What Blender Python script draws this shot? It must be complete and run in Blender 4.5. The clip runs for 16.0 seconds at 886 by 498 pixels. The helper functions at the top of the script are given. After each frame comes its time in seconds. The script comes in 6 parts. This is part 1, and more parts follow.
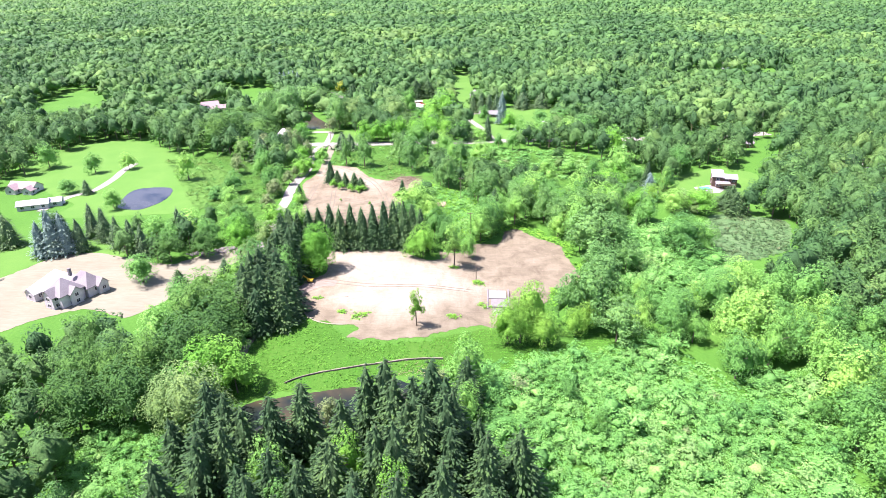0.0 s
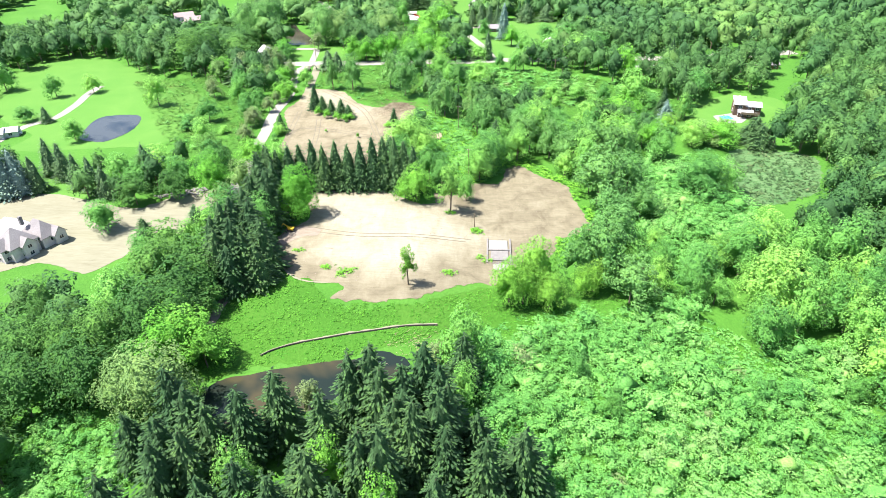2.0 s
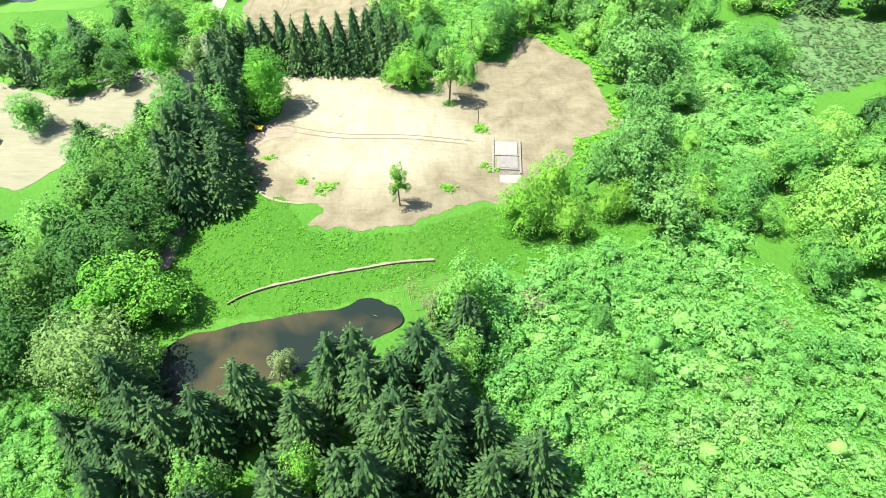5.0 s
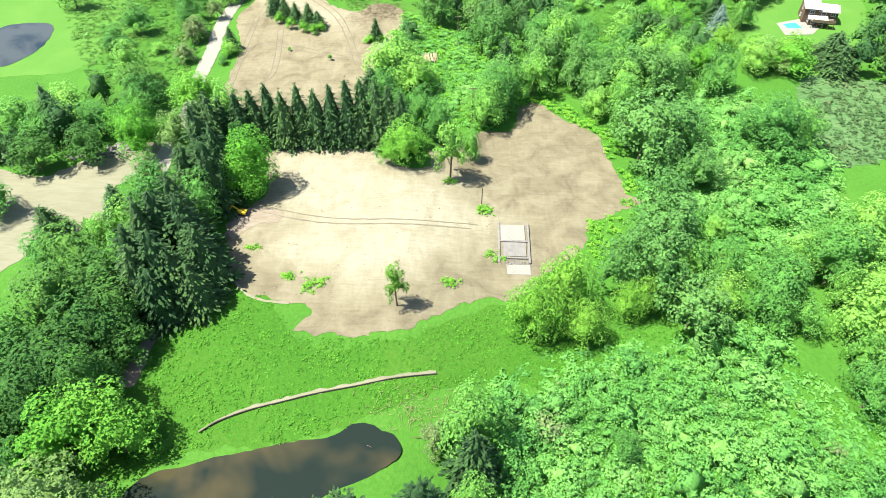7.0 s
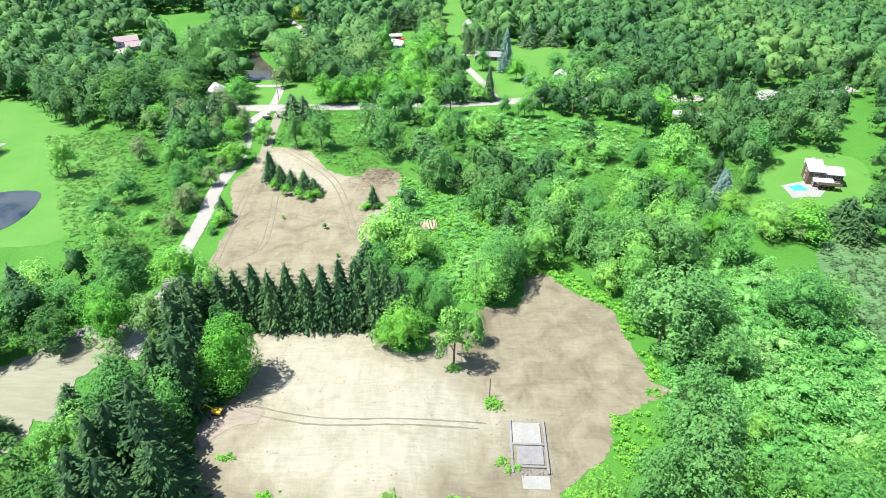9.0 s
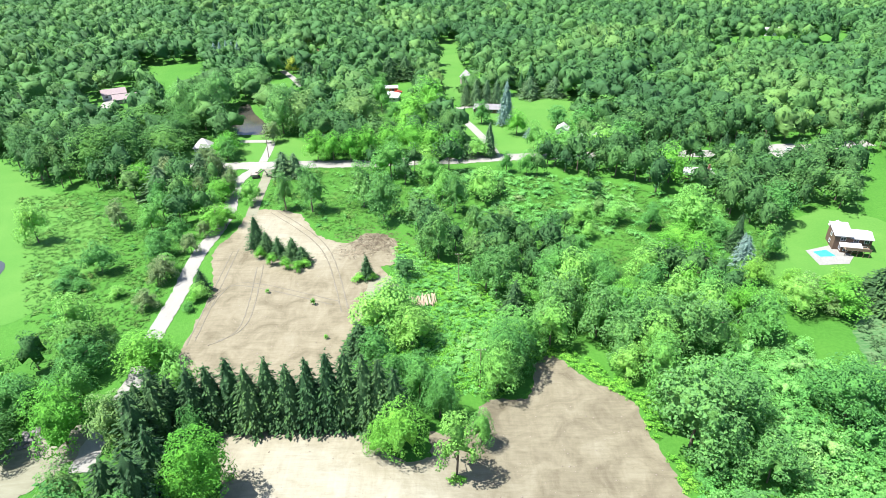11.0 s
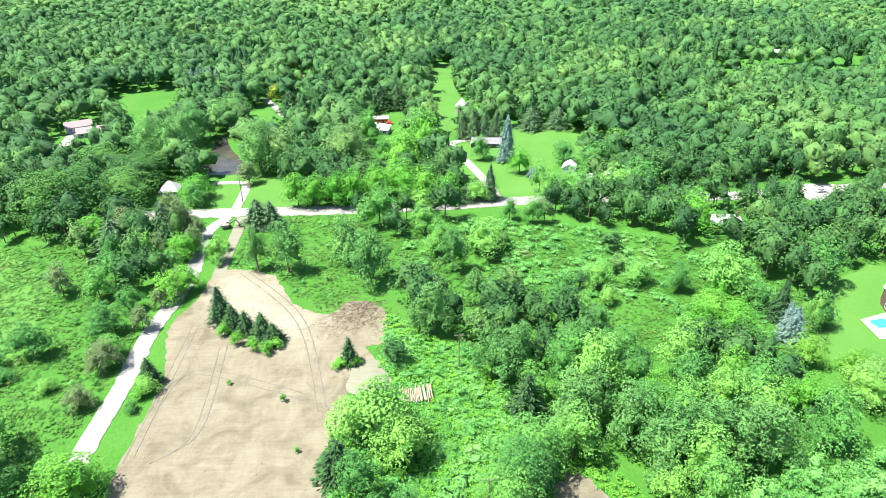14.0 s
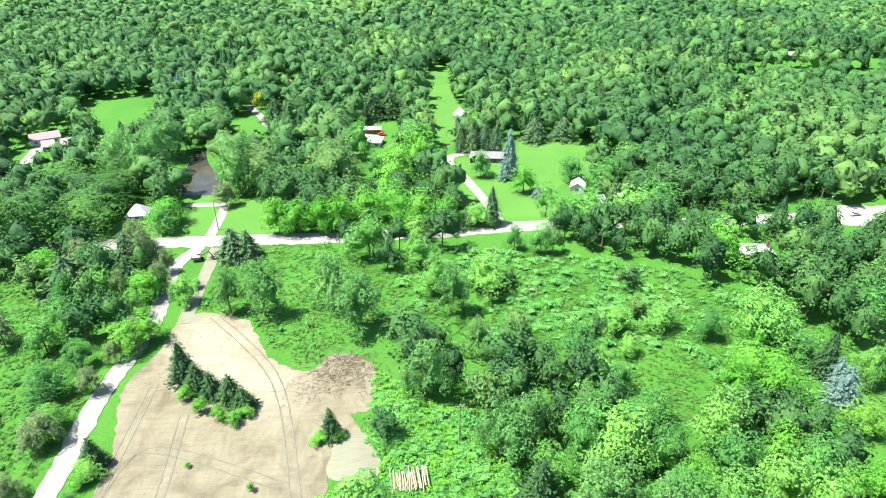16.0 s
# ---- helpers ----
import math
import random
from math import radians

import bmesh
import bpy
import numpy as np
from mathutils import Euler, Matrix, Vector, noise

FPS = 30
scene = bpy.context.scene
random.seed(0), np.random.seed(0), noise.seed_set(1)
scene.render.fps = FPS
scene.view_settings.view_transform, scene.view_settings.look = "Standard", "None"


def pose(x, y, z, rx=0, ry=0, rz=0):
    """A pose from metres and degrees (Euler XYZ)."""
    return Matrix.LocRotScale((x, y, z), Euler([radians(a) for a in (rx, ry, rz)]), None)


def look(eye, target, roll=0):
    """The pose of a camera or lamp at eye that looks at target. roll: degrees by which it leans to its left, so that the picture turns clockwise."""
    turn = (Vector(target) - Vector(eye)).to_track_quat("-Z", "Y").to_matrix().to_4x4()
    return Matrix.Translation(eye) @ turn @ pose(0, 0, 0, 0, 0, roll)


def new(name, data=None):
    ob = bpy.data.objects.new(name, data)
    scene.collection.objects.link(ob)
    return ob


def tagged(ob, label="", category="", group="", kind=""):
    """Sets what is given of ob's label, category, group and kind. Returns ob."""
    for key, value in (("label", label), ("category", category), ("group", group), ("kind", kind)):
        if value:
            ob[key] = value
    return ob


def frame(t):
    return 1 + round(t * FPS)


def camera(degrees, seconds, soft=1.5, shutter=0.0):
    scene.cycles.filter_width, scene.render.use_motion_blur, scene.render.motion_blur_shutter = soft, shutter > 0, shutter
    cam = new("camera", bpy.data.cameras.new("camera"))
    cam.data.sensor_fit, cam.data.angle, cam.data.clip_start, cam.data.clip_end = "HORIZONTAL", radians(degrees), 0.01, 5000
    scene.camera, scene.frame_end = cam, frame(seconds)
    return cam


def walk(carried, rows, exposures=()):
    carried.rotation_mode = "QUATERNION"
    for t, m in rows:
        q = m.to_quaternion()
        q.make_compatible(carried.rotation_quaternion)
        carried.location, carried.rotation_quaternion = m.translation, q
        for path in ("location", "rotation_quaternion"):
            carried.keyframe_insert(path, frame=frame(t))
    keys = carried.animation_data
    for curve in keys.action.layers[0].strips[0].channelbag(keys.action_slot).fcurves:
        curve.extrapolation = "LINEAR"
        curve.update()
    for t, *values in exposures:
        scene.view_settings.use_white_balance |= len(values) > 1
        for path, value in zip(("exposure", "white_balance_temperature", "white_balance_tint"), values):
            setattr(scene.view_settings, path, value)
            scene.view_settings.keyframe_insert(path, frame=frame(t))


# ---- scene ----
cam = camera(71, 16.0, soft=0.6)
PATH = [
    (0, (-1.173, 8.418, 110.352), (-1.229, 10.961, 109.18), -0.8),
    (0.5, (-1.1, 15.042, 110.345), (-1.154, 17.543, 109.089), -0.8),
    (1, (-1.032, 21.669, 110.338), (-1.082, 24.125, 108.994), -0.8),
    (1.5, (-0.977, 28.287, 110.328), (-1.025, 30.694, 108.898), -0.7),
    (2, (-0.948, 34.871, 110.316), (-0.991, 37.226, 108.801), -0.6),
    (2.5, (-0.953, 41.388, 110.299), (-0.995, 43.684, 108.699), -0.7),
    (3, (-1.004, 47.802, 110.282), (-1.046, 50.039, 108.598), -0.6),
    (3.5, (-1.112, 54.085, 110.268), (-1.151, 56.256, 108.501), -0.5),
    (4, (-1.288, 60.224, 110.258), (-1.326, 62.3, 108.381), -0.6),
    (4.2, (-1.392, 62.63, 110.256), (-1.427, 64.653, 108.321), -0.5),
    (6.3, (-2.82, 87.427, 110.194), (-2.836, 89.256, 108.074), -0.6),
    (6.5, (-2.969, 89.774, 110.193), (-2.985, 91.634, 108.1), -0.6),
    (7, (-3.374, 95.603, 110.19), (-3.381, 97.574, 108.202), -0.3),
    (7.5, (-3.79, 101.368, 110.19), (-3.794, 103.445, 108.311), -0.4),
    (8, (-4.189, 107.037, 110.194), (-4.186, 109.211, 108.43), -0.4),
    (8.5, (-4.55, 112.571, 110.195), (-4.542, 114.835, 108.548), -0.4),
    (9, (-4.868, 117.972, 110.191), (-4.854, 120.317, 108.66), -0.4),
    (9.5, (-5.139, 123.313, 110.181), (-5.118, 125.733, 108.77), -0.4),
    (9.7, (-5.222, 125.476, 110.177), (-5.2, 127.914, 108.8), -0.5),
    (12, (-5.858, 150.854, 109.999), (-5.816, 153.289, 108.616), -0.3),
    (12.5, (-5.925, 156.764, 109.987), (-5.877, 159.197, 108.601), -0.3),
    (13, (-5.929, 163.075, 109.978), (-5.877, 165.519, 108.613), -0.3),
    (13.5, (-5.89, 169.744, 109.971), (-5.832, 172.204, 108.636), -0.4),
    (14, (-5.818, 176.7, 109.963), (-5.757, 179.166, 108.639), -0.4),
    (14.5, (-5.725, 183.873, 109.953), (-5.659, 186.337, 108.626), -0.4),
    (15, (-5.613, 191.195, 109.943), (-5.543, 193.658, 108.611), -0.3),
    (15.5, (-5.485, 198.607, 109.936), (-5.412, 201.065, 108.598), -0.3),
    (16, (-5.356, 206.056, 109.929), (-5.278, 208.513, 108.588), -0.3),
]

walk(cam, [(t, look(eye, target, roll)) for t, eye, target, roll in PATH],
     exposures=[(0.0, 1.63, 6250, 40), (1.0, 1.6, 6300, 30), (2.0, 1.58, 6450, 17), (3.5, 1.57, 6650, 9), (7.0, 1.41, 6800, 8), (9.2, 1.28, 6100, 14), (12.5, 1.47, 6150, 15), (16.0, 1.5, 6250, 10)])

# ---- daylight ----
SUN_FROM = Vector((-0.44, -0.06, 0.9)).normalized()
world = bpy.data.worlds.new("sky")
scene.world = world
world.use_nodes = True
wn = world.node_tree.nodes
sky = wn.new("ShaderNodeTexSky")
sky.sky_type, sky.sun_disc = "NISHITA", False
sky.sun_elevation, sky.sun_rotation = math.asin(SUN_FROM.z), math.atan2(SUN_FROM.x, SUN_FROM.y)
world.node_tree.links.new(sky.outputs[0], wn["Background"].inputs[0])
wn["Background"].inputs[1].default_value = 0.095
sun = new("sun", bpy.data.lights.new("sun", "SUN"))
sun.data.energy, sun.data.angle, sun.data.color = 5.0, radians(0.6), (1.0, 0.96, 0.88)
sun.matrix_world = look(SUN_FROM * 300, (0, 0, 0))


# ---- land ----
def smooth(v):
    v = np.clip(v, 0, 1)
    return v * v * (3 - 2 * v)


def height(x, y):
    """The land: nearly level, a little lower to the east of the clearing."""
    return -3.9 * smooth((np.asarray(x, float) + 19.6) / 36.4) * (1 - 0.7 * smooth((np.asarray(y, float) - 329) / 84))


def land(x, y):
    return float(height(x, y))


# ---- materials ----
def material(name):
    m = bpy.data.materials.new(name)
    m.use_nodes = True
    nt = m.node_tree
    return m, nt, nt.nodes["Principled BSDF"]


def ramp_node(nt, stops):
    r = nt.nodes.new("ShaderNodeValToRGB")
    els = r.color_ramp.elements
    while len(els) < len(stops):
        els.new(0.5)
    for e, (p, c) in zip(els, stops):
        e.position, e.color = p, (*c, 1)
    return r


def noise_node(nt, scale, detail=5.0, rough=0.6, stretch=None, turn=0.0, distort=0.0):
    n = nt.nodes.new("ShaderNodeTexNoise")
    n.inputs["Scale"].default_value, n.inputs["Detail"].default_value = scale, detail
    n.inputs["Roughness"].default_value, n.inputs["Distortion"].default_value = rough, distort
    geo = nt.nodes.new("ShaderNodeNewGeometry")
    m = nt.nodes.new("ShaderNodeMapping")
    m.inputs["Rotation"].default_value = (0, 0, radians(turn))
    if stretch:
        m.inputs["Scale"].default_value = stretch
    nt.links.new(geo.outputs["Position"], m.inputs[0])
    nt.links.new(m.outputs[0], n.inputs["Vector"])
    return n


def mix_node(nt, kind, fac, a, b):
    x = nt.nodes.new("ShaderNodeMix")
    x.data_type, x.blend_type = "RGBA", kind
    for sock, v in ((x.inputs["Factor"], fac), (x.inputs["A"], a), (x.inputs["B"], b)):
        if hasattr(v, "links"):
            nt.links.new(v, sock)
        else:
            sock.default_value = v if isinstance(v, float) else (*v, 1)
    return x.outputs["Result"]


def bump(nt, bsdf, tex, strength, distance):
    b = nt.nodes.new("ShaderNodeBump")
    b.inputs["Strength"].default_value, b.inputs["Distance"].default_value = strength, distance
    nt.links.new(tex, b.inputs["Height"])
    nt.links.new(b.outputs[0], bsdf.inputs["Normal"])


def surface(name, big, small, big_scale, small_scale, rough=0.9, relief=0.05, share=0.5, streak=None, metal=0.0):
    """Two ramps of colour at two sizes, mixed, with a fine relief."""
    m, nt, bsdf = material(name)
    n1 = noise_node(nt, big_scale, 4, 0.55, distort=0.4)
    n2 = noise_node(nt, small_scale, 6, 0.7, *(streak or ()))
    r1, r2 = ramp_node(nt, big), ramp_node(nt, small)
    nt.links.new(n1.outputs["Fac"], r1.inputs[0])
    nt.links.new(n2.outputs["Fac"], r2.inputs[0])
    nt.links.new(mix_node(nt, "MIX", share, r1.outputs[0], r2.outputs[0]), bsdf.inputs["Base Color"])
    bsdf.inputs["Roughness"].default_value, bsdf.inputs["Metallic"].default_value = rough, metal
    bsdf.inputs["Specular IOR Level"].default_value = 0.2
    if relief:
        bump(nt, bsdf, n2.outputs["Fac"], 0.6, relief)
    return m


def leaves(name, stops, each=True, spread=0.24):
    """Foliage: a hue for each plant, another for each spray of leaves; light shines a little through."""
    m, nt, bsdf = material(name)
    if each:
        src = nt.nodes.new("ShaderNodeObjectInfo").outputs["Random"]
    else:
        a = nt.nodes.new("ShaderNodeAttribute")
        a.attribute_name = "tint"
        src = a.outputs["Fac"]
    geo = nt.nodes.new("ShaderNodeNewGeometry")
    r = ramp_node(nt, stops)
    nt.links.new(src, r.inputs[0])
    vary = ramp_node(nt, [(0.0, (1 - spread,) * 3), (0.6, (1.0, 1.0, 1.0)), (1.0, (1 + spread, 1 + spread * 0.8, 1.0))])
    nt.links.new(geo.outputs["Random Per Island"], vary.inputs[0])
    col = mix_node(nt, "MULTIPLY", 1.0, r.outputs[0], vary.outputs[0])
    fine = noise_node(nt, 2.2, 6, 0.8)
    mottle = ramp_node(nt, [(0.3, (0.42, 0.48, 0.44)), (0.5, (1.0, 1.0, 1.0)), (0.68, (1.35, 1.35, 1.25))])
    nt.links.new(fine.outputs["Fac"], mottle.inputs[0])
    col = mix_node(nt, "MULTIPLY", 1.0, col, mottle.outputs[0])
    bump(nt, bsdf, fine.outputs["Fac"], 0.9, 0.5)
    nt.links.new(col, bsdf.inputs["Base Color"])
    bsdf.inputs["Roughness"].default_value = 0.65
    bsdf.inputs["Specular IOR Level"].default_value = 0.25
    tr = nt.nodes.new("ShaderNodeBsdfTranslucent")
    nt.links.new(col, tr.inputs[0])
    mx = nt.nodes.new("ShaderNodeMixShader")
    mx.inputs[0].default_value = 0.26
    nt.links.new(bsdf.outputs[0], mx.inputs[1])
    nt.links.new(tr.outputs[0], mx.inputs[2])
    nt.links.new(mx.outputs[0], nt.nodes["Material Output"].inputs[0])
    return m


def plain(name, colour, rough=0.6, metal=0.0, vary=0.12, scale=1.5):
    """Paint, metal or wood with a faint unevenness."""
    m, nt, bsdf = material(name)
    n = noise_node(nt, scale, 5)
    lo, hi = tuple(c * (1 - vary) for c in colour), tuple(min(1, c * (1 + vary)) for c in colour)
    r = ramp_node(nt, [(0.3, lo), (0.7, hi)])
    nt.links.new(n.outputs["Fac"], r.inputs[0])
    nt.links.new(r.outputs[0], bsdf.inputs["Base Color"])
    bsdf.inputs["Roughness"].default_value, bsdf.inputs["Metallic"].default_value = rough, metal
    return m


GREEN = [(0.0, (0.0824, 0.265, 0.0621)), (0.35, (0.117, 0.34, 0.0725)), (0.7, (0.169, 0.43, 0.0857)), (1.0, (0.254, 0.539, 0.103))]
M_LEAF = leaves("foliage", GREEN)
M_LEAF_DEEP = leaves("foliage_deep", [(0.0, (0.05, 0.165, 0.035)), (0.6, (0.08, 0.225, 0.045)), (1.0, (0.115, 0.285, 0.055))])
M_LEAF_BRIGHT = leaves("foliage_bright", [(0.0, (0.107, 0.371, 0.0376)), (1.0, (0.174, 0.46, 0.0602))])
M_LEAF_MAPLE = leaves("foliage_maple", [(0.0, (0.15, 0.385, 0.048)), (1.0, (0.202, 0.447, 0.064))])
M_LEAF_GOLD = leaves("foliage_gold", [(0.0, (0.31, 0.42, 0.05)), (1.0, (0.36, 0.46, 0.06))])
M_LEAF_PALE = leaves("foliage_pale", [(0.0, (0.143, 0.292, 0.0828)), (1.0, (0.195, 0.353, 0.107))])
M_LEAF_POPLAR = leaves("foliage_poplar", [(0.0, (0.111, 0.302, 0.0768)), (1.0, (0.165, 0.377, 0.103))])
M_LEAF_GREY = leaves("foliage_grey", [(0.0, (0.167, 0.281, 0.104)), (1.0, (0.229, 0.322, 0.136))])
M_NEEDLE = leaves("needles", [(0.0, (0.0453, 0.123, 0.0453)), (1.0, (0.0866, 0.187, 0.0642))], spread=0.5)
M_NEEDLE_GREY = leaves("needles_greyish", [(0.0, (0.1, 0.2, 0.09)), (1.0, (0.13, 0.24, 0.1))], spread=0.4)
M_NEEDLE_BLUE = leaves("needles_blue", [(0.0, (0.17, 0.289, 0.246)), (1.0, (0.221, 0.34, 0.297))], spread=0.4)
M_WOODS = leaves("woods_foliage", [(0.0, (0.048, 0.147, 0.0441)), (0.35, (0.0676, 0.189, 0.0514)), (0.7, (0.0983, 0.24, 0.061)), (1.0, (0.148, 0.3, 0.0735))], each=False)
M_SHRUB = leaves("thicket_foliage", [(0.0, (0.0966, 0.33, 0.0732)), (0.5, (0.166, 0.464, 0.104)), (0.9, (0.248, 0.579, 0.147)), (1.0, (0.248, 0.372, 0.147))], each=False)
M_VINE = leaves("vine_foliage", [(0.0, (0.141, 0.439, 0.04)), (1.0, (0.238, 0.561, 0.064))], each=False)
M_BARK = surface("bark", [(0.3, (0.1, 0.075, 0.055)), (0.7, (0.2, 0.16, 0.12))], [(0.3, (0.08, 0.06, 0.045)), (0.7, (0.22, 0.18, 0.14))], 0.5, 6, relief=0.03)
M_GRASS = surface("grass", [(0.3, (0.0367, 0.131, 0.0149)), (0.5, (0.0521, 0.169, 0.019)), (0.7, (0.0763, 0.2, 0.0297))],
                  [(0.3, (0.0306, 0.11, 0.0107)), (0.5, (0.0521, 0.169, 0.0178)), (0.72, (0.0799, 0.213, 0.0297))], 0.04, 1.0, relief=0.6)
M_LAWN = surface("lawn", [(0.3, (0.0559, 0.169, 0.0221)), (0.7, (0.0932, 0.211, 0.0354))], [(0.3, (0.0511, 0.158, 0.0221)), (0.7, (0.0881, 0.211, 0.0354))], 0.06, 1.5, relief=0.08)
M_MEADOW = surface("meadow", [(0.25, (0.0269, 0.11, 0.00798)), (0.5, (0.0385, 0.138, 0.0109)), (0.75, (0.0731, 0.174, 0.0218))],
                   [(0.3, (0.0231, 0.0936, 0.00655)), (0.5, (0.04, 0.138, 0.0109)), (0.75, (0.0693, 0.183, 0.0218))], 0.04, 1.0, relief=0.7)
M_WEED = leaves("weed_leaves", [(0.0, (0.0625, 0.257, 0.0197)), (1.0, (0.125, 0.351, 0.0382))], each=False, spread=0.2)
M_ROUGH = leaves("rough_grass_blades", [(0.0, (0.0587, 0.191, 0.0235)), (0.6, (0.103, 0.25, 0.0404)), (1.0, (0.176, 0.264, 0.0673))], each=False, spread=0.25)
M_REED = leaves("reed_blades", [(0.0, (0.06, 0.15, 0.05)), (0.6, (0.1, 0.19, 0.07)), (1.0, (0.2, 0.24, 0.12))], each=False, spread=0.3)
M_SOIL = surface("soil", [(0.3, (0.155, 0.127, 0.0937)), (0.5, (0.218, 0.186, 0.143)), (0.7, (0.258, 0.227, 0.182))],
                 [(0.3, (0.155, 0.127, 0.0972)), (0.5, (0.218, 0.188, 0.146)), (0.7, (0.279, 0.249, 0.206))], 0.09, 0.9, relief=0.1, streak=((0.35, 1.6, 1), 25))


def soil(name, dark, light, turn):
    """Graded earth: brown soil, pale dry sand where it was spread, streaked by blades and wheels."""
    m, nt, bsdf = material(name)
    at = nt.nodes.new("ShaderNodeAttribute")
    at.attribute_name = "tint"
    broad, fine = noise_node(nt, 0.12, 6, 0.65, distort=0.8), noise_node(nt, 0.8, 7, 0.75, (0.22, 1.7, 1), turn, 0.5)
    cross = noise_node(nt, 0.25, 7, 0.75, (1.3, 0.35, 1), turn + 35, 1.2)
    add = nt.nodes.new("ShaderNodeMath")
    add.operation = "MULTIPLY_ADD"
    add.inputs[1].default_value = 1.2
    nt.links.new(broad.outputs["Fac"], add.inputs[0])
    nt.links.new(at.outputs["Fac"], add.inputs[2])
    r = ramp_node(nt, [(0.1, dark[0]), (0.38, dark[1]), (0.6, tuple((a + c) / 2 for a, c in zip(dark[1], light[0]))), (0.82, light[0]), (1.0, light[1])])
    nt.links.new(add.outputs[0], r.inputs[0])
    r2 = ramp_node(nt, [(0.25, (0.8, 0.79, 0.76)), (0.5, (1.0, 1.0, 1.0)), (0.75, (1.15, 1.15, 1.15))])
    r3 = ramp_node(nt, [(0.3, (0.86, 0.85, 0.83)), (0.55, (1.0, 1.0, 1.0)), (0.75, (1.12, 1.12, 1.12))])
    nt.links.new(fine.outputs["Fac"], r2.inputs[0])
    nt.links.new(cross.outputs["Fac"], r3.inputs[0])
    c = mix_node(nt, "MULTIPLY", 0.9, r.outputs[0], r2.outputs[0])
    nt.links.new(mix_node(nt, "MULTIPLY", 1.0, c, r3.outputs[0]), bsdf.inputs["Base Color"])
    bsdf.inputs["Roughness"].default_value = 0.95
    bsdf.inputs["Specular IOR Level"].default_value = 0.1
    bump(nt, bsdf, fine.outputs["Fac"], 0.7, 0.12)
    return m


DARK_EARTH, PALE_EARTH = ((0.118, 0.104, 0.069), (0.176, 0.16, 0.107)), ((0.244, 0.23, 0.164), (0.27, 0.26, 0.194))
M_GRADED = soil("graded_soil", DARK_EARTH, PALE_EARTH, 4)
M_GRADED_NORTH = soil("graded_soil_north", ((0.136, 0.12, 0.077), (0.2, 0.18, 0.12)), ((0.236, 0.22, 0.155), (0.258, 0.245, 0.178)), 62)
M_SAND = surface("pale_sand", [(0.3, (0.158, 0.155, 0.102)), (0.5, (0.191, 0.19, 0.129)), (0.7, (0.218, 0.219, 0.154))],
                 [(0.3, (0.145, 0.14, 0.0889)), (0.5, (0.191, 0.19, 0.129)), (0.7, (0.232, 0.237, 0.169))], 0.07, 0.5, relief=0.12, streak=((0.3, 1.5, 1), 24, 1.0))
M_GRAVEL = surface("gravel", [(0.3, (0.214, 0.21, 0.18)), (0.7, (0.273, 0.27, 0.236))], [(0.3, (0.193, 0.187, 0.159)), (0.7, (0.296, 0.291, 0.257))], 0.15, 2, relief=0.04)
M_CONCRETE = surface("concrete", [(0.3, (0.207, 0.205, 0.181)), (0.7, (0.272, 0.275, 0.245))], [(0.3, (0.159, 0.155, 0.134)), (0.7, (0.284, 0.286, 0.26))], 0.4, 2.5, relief=0.03)
M_MARSH = surface("marsh_reeds", [(0.35, (0.0382, 0.12, 0.032)), (0.65, (0.0765, 0.165, 0.056))], [(0.4, (0.0382, 0.12, 0.032)), (0.66, (0.17, 0.24, 0.112))], 0.07, 0.7, relief=0.5, streak=((0.6, 2.2, 1), 15))


def water(name, shallow, deep, scale):
    m, nt, bsdf = material(name)
    n = noise_node(nt, scale, 3, 0.5, distort=0.6)
    r = ramp_node(nt, [(0.42, deep), (0.58, shallow)])
    nt.links.new(n.outputs["Fac"], r.inputs[0])
    nt.links.new(r.outputs[0], bsdf.inputs["Base Color"])
    bsdf.inputs["Roughness"].default_value = 0.1
    bsdf.inputs["Specular IOR Level"].default_value = 0.2
    w = noise_node(nt, 2.2, 3)
    bump(nt, bsdf, w.outputs["Fac"], 0.12, 0.05)
    return m


M_MUDDY = water("muddy_water", (0.05, 0.045, 0.024), (0.012, 0.02, 0.016), 0.05)
M_POND = water("pond_water", (0.05, 0.06, 0.062), (0.012, 0.022, 0.03), 0.05)
M_DARKPOND = water("dark_water", (0.07, 0.065, 0.045), (0.045, 0.045, 0.035), 0.05)


# ---- mesh helpers ----
def mesh_from(name, verts, faces, mat, tint=None, smooth_faces=False):
    """A mesh from arrays of points and of triangles or quads."""
    me = bpy.data.meshes.new(name)
    v, f = np.asarray(verts, np.float32), np.asarray(faces, np.int32)
    k = f.shape[1]
    me.vertices.add(len(v))
    me.vertices.foreach_set("co", v.ravel())
    me.loops.add(f.size)
    me.loops.foreach_set("vertex_index", f.ravel())
    me.polygons.add(len(f))
    me.polygons.foreach_set("loop_start", np.arange(0, f.size, k, dtype=np.int32))
    me.polygons.foreach_set("loop_total", np.full(len(f), k, np.int32))
    if tint is not None:
        me.attributes.new("tint", "FLOAT", "POINT").data.foreach_set("value", np.asarray(tint, np.float32))
    me.update(calc_edges=True)
    if smooth_faces:
        me.polygons.foreach_set("use_smooth", np.ones(len(f), bool))
    me.materials.append(mat)
    return me


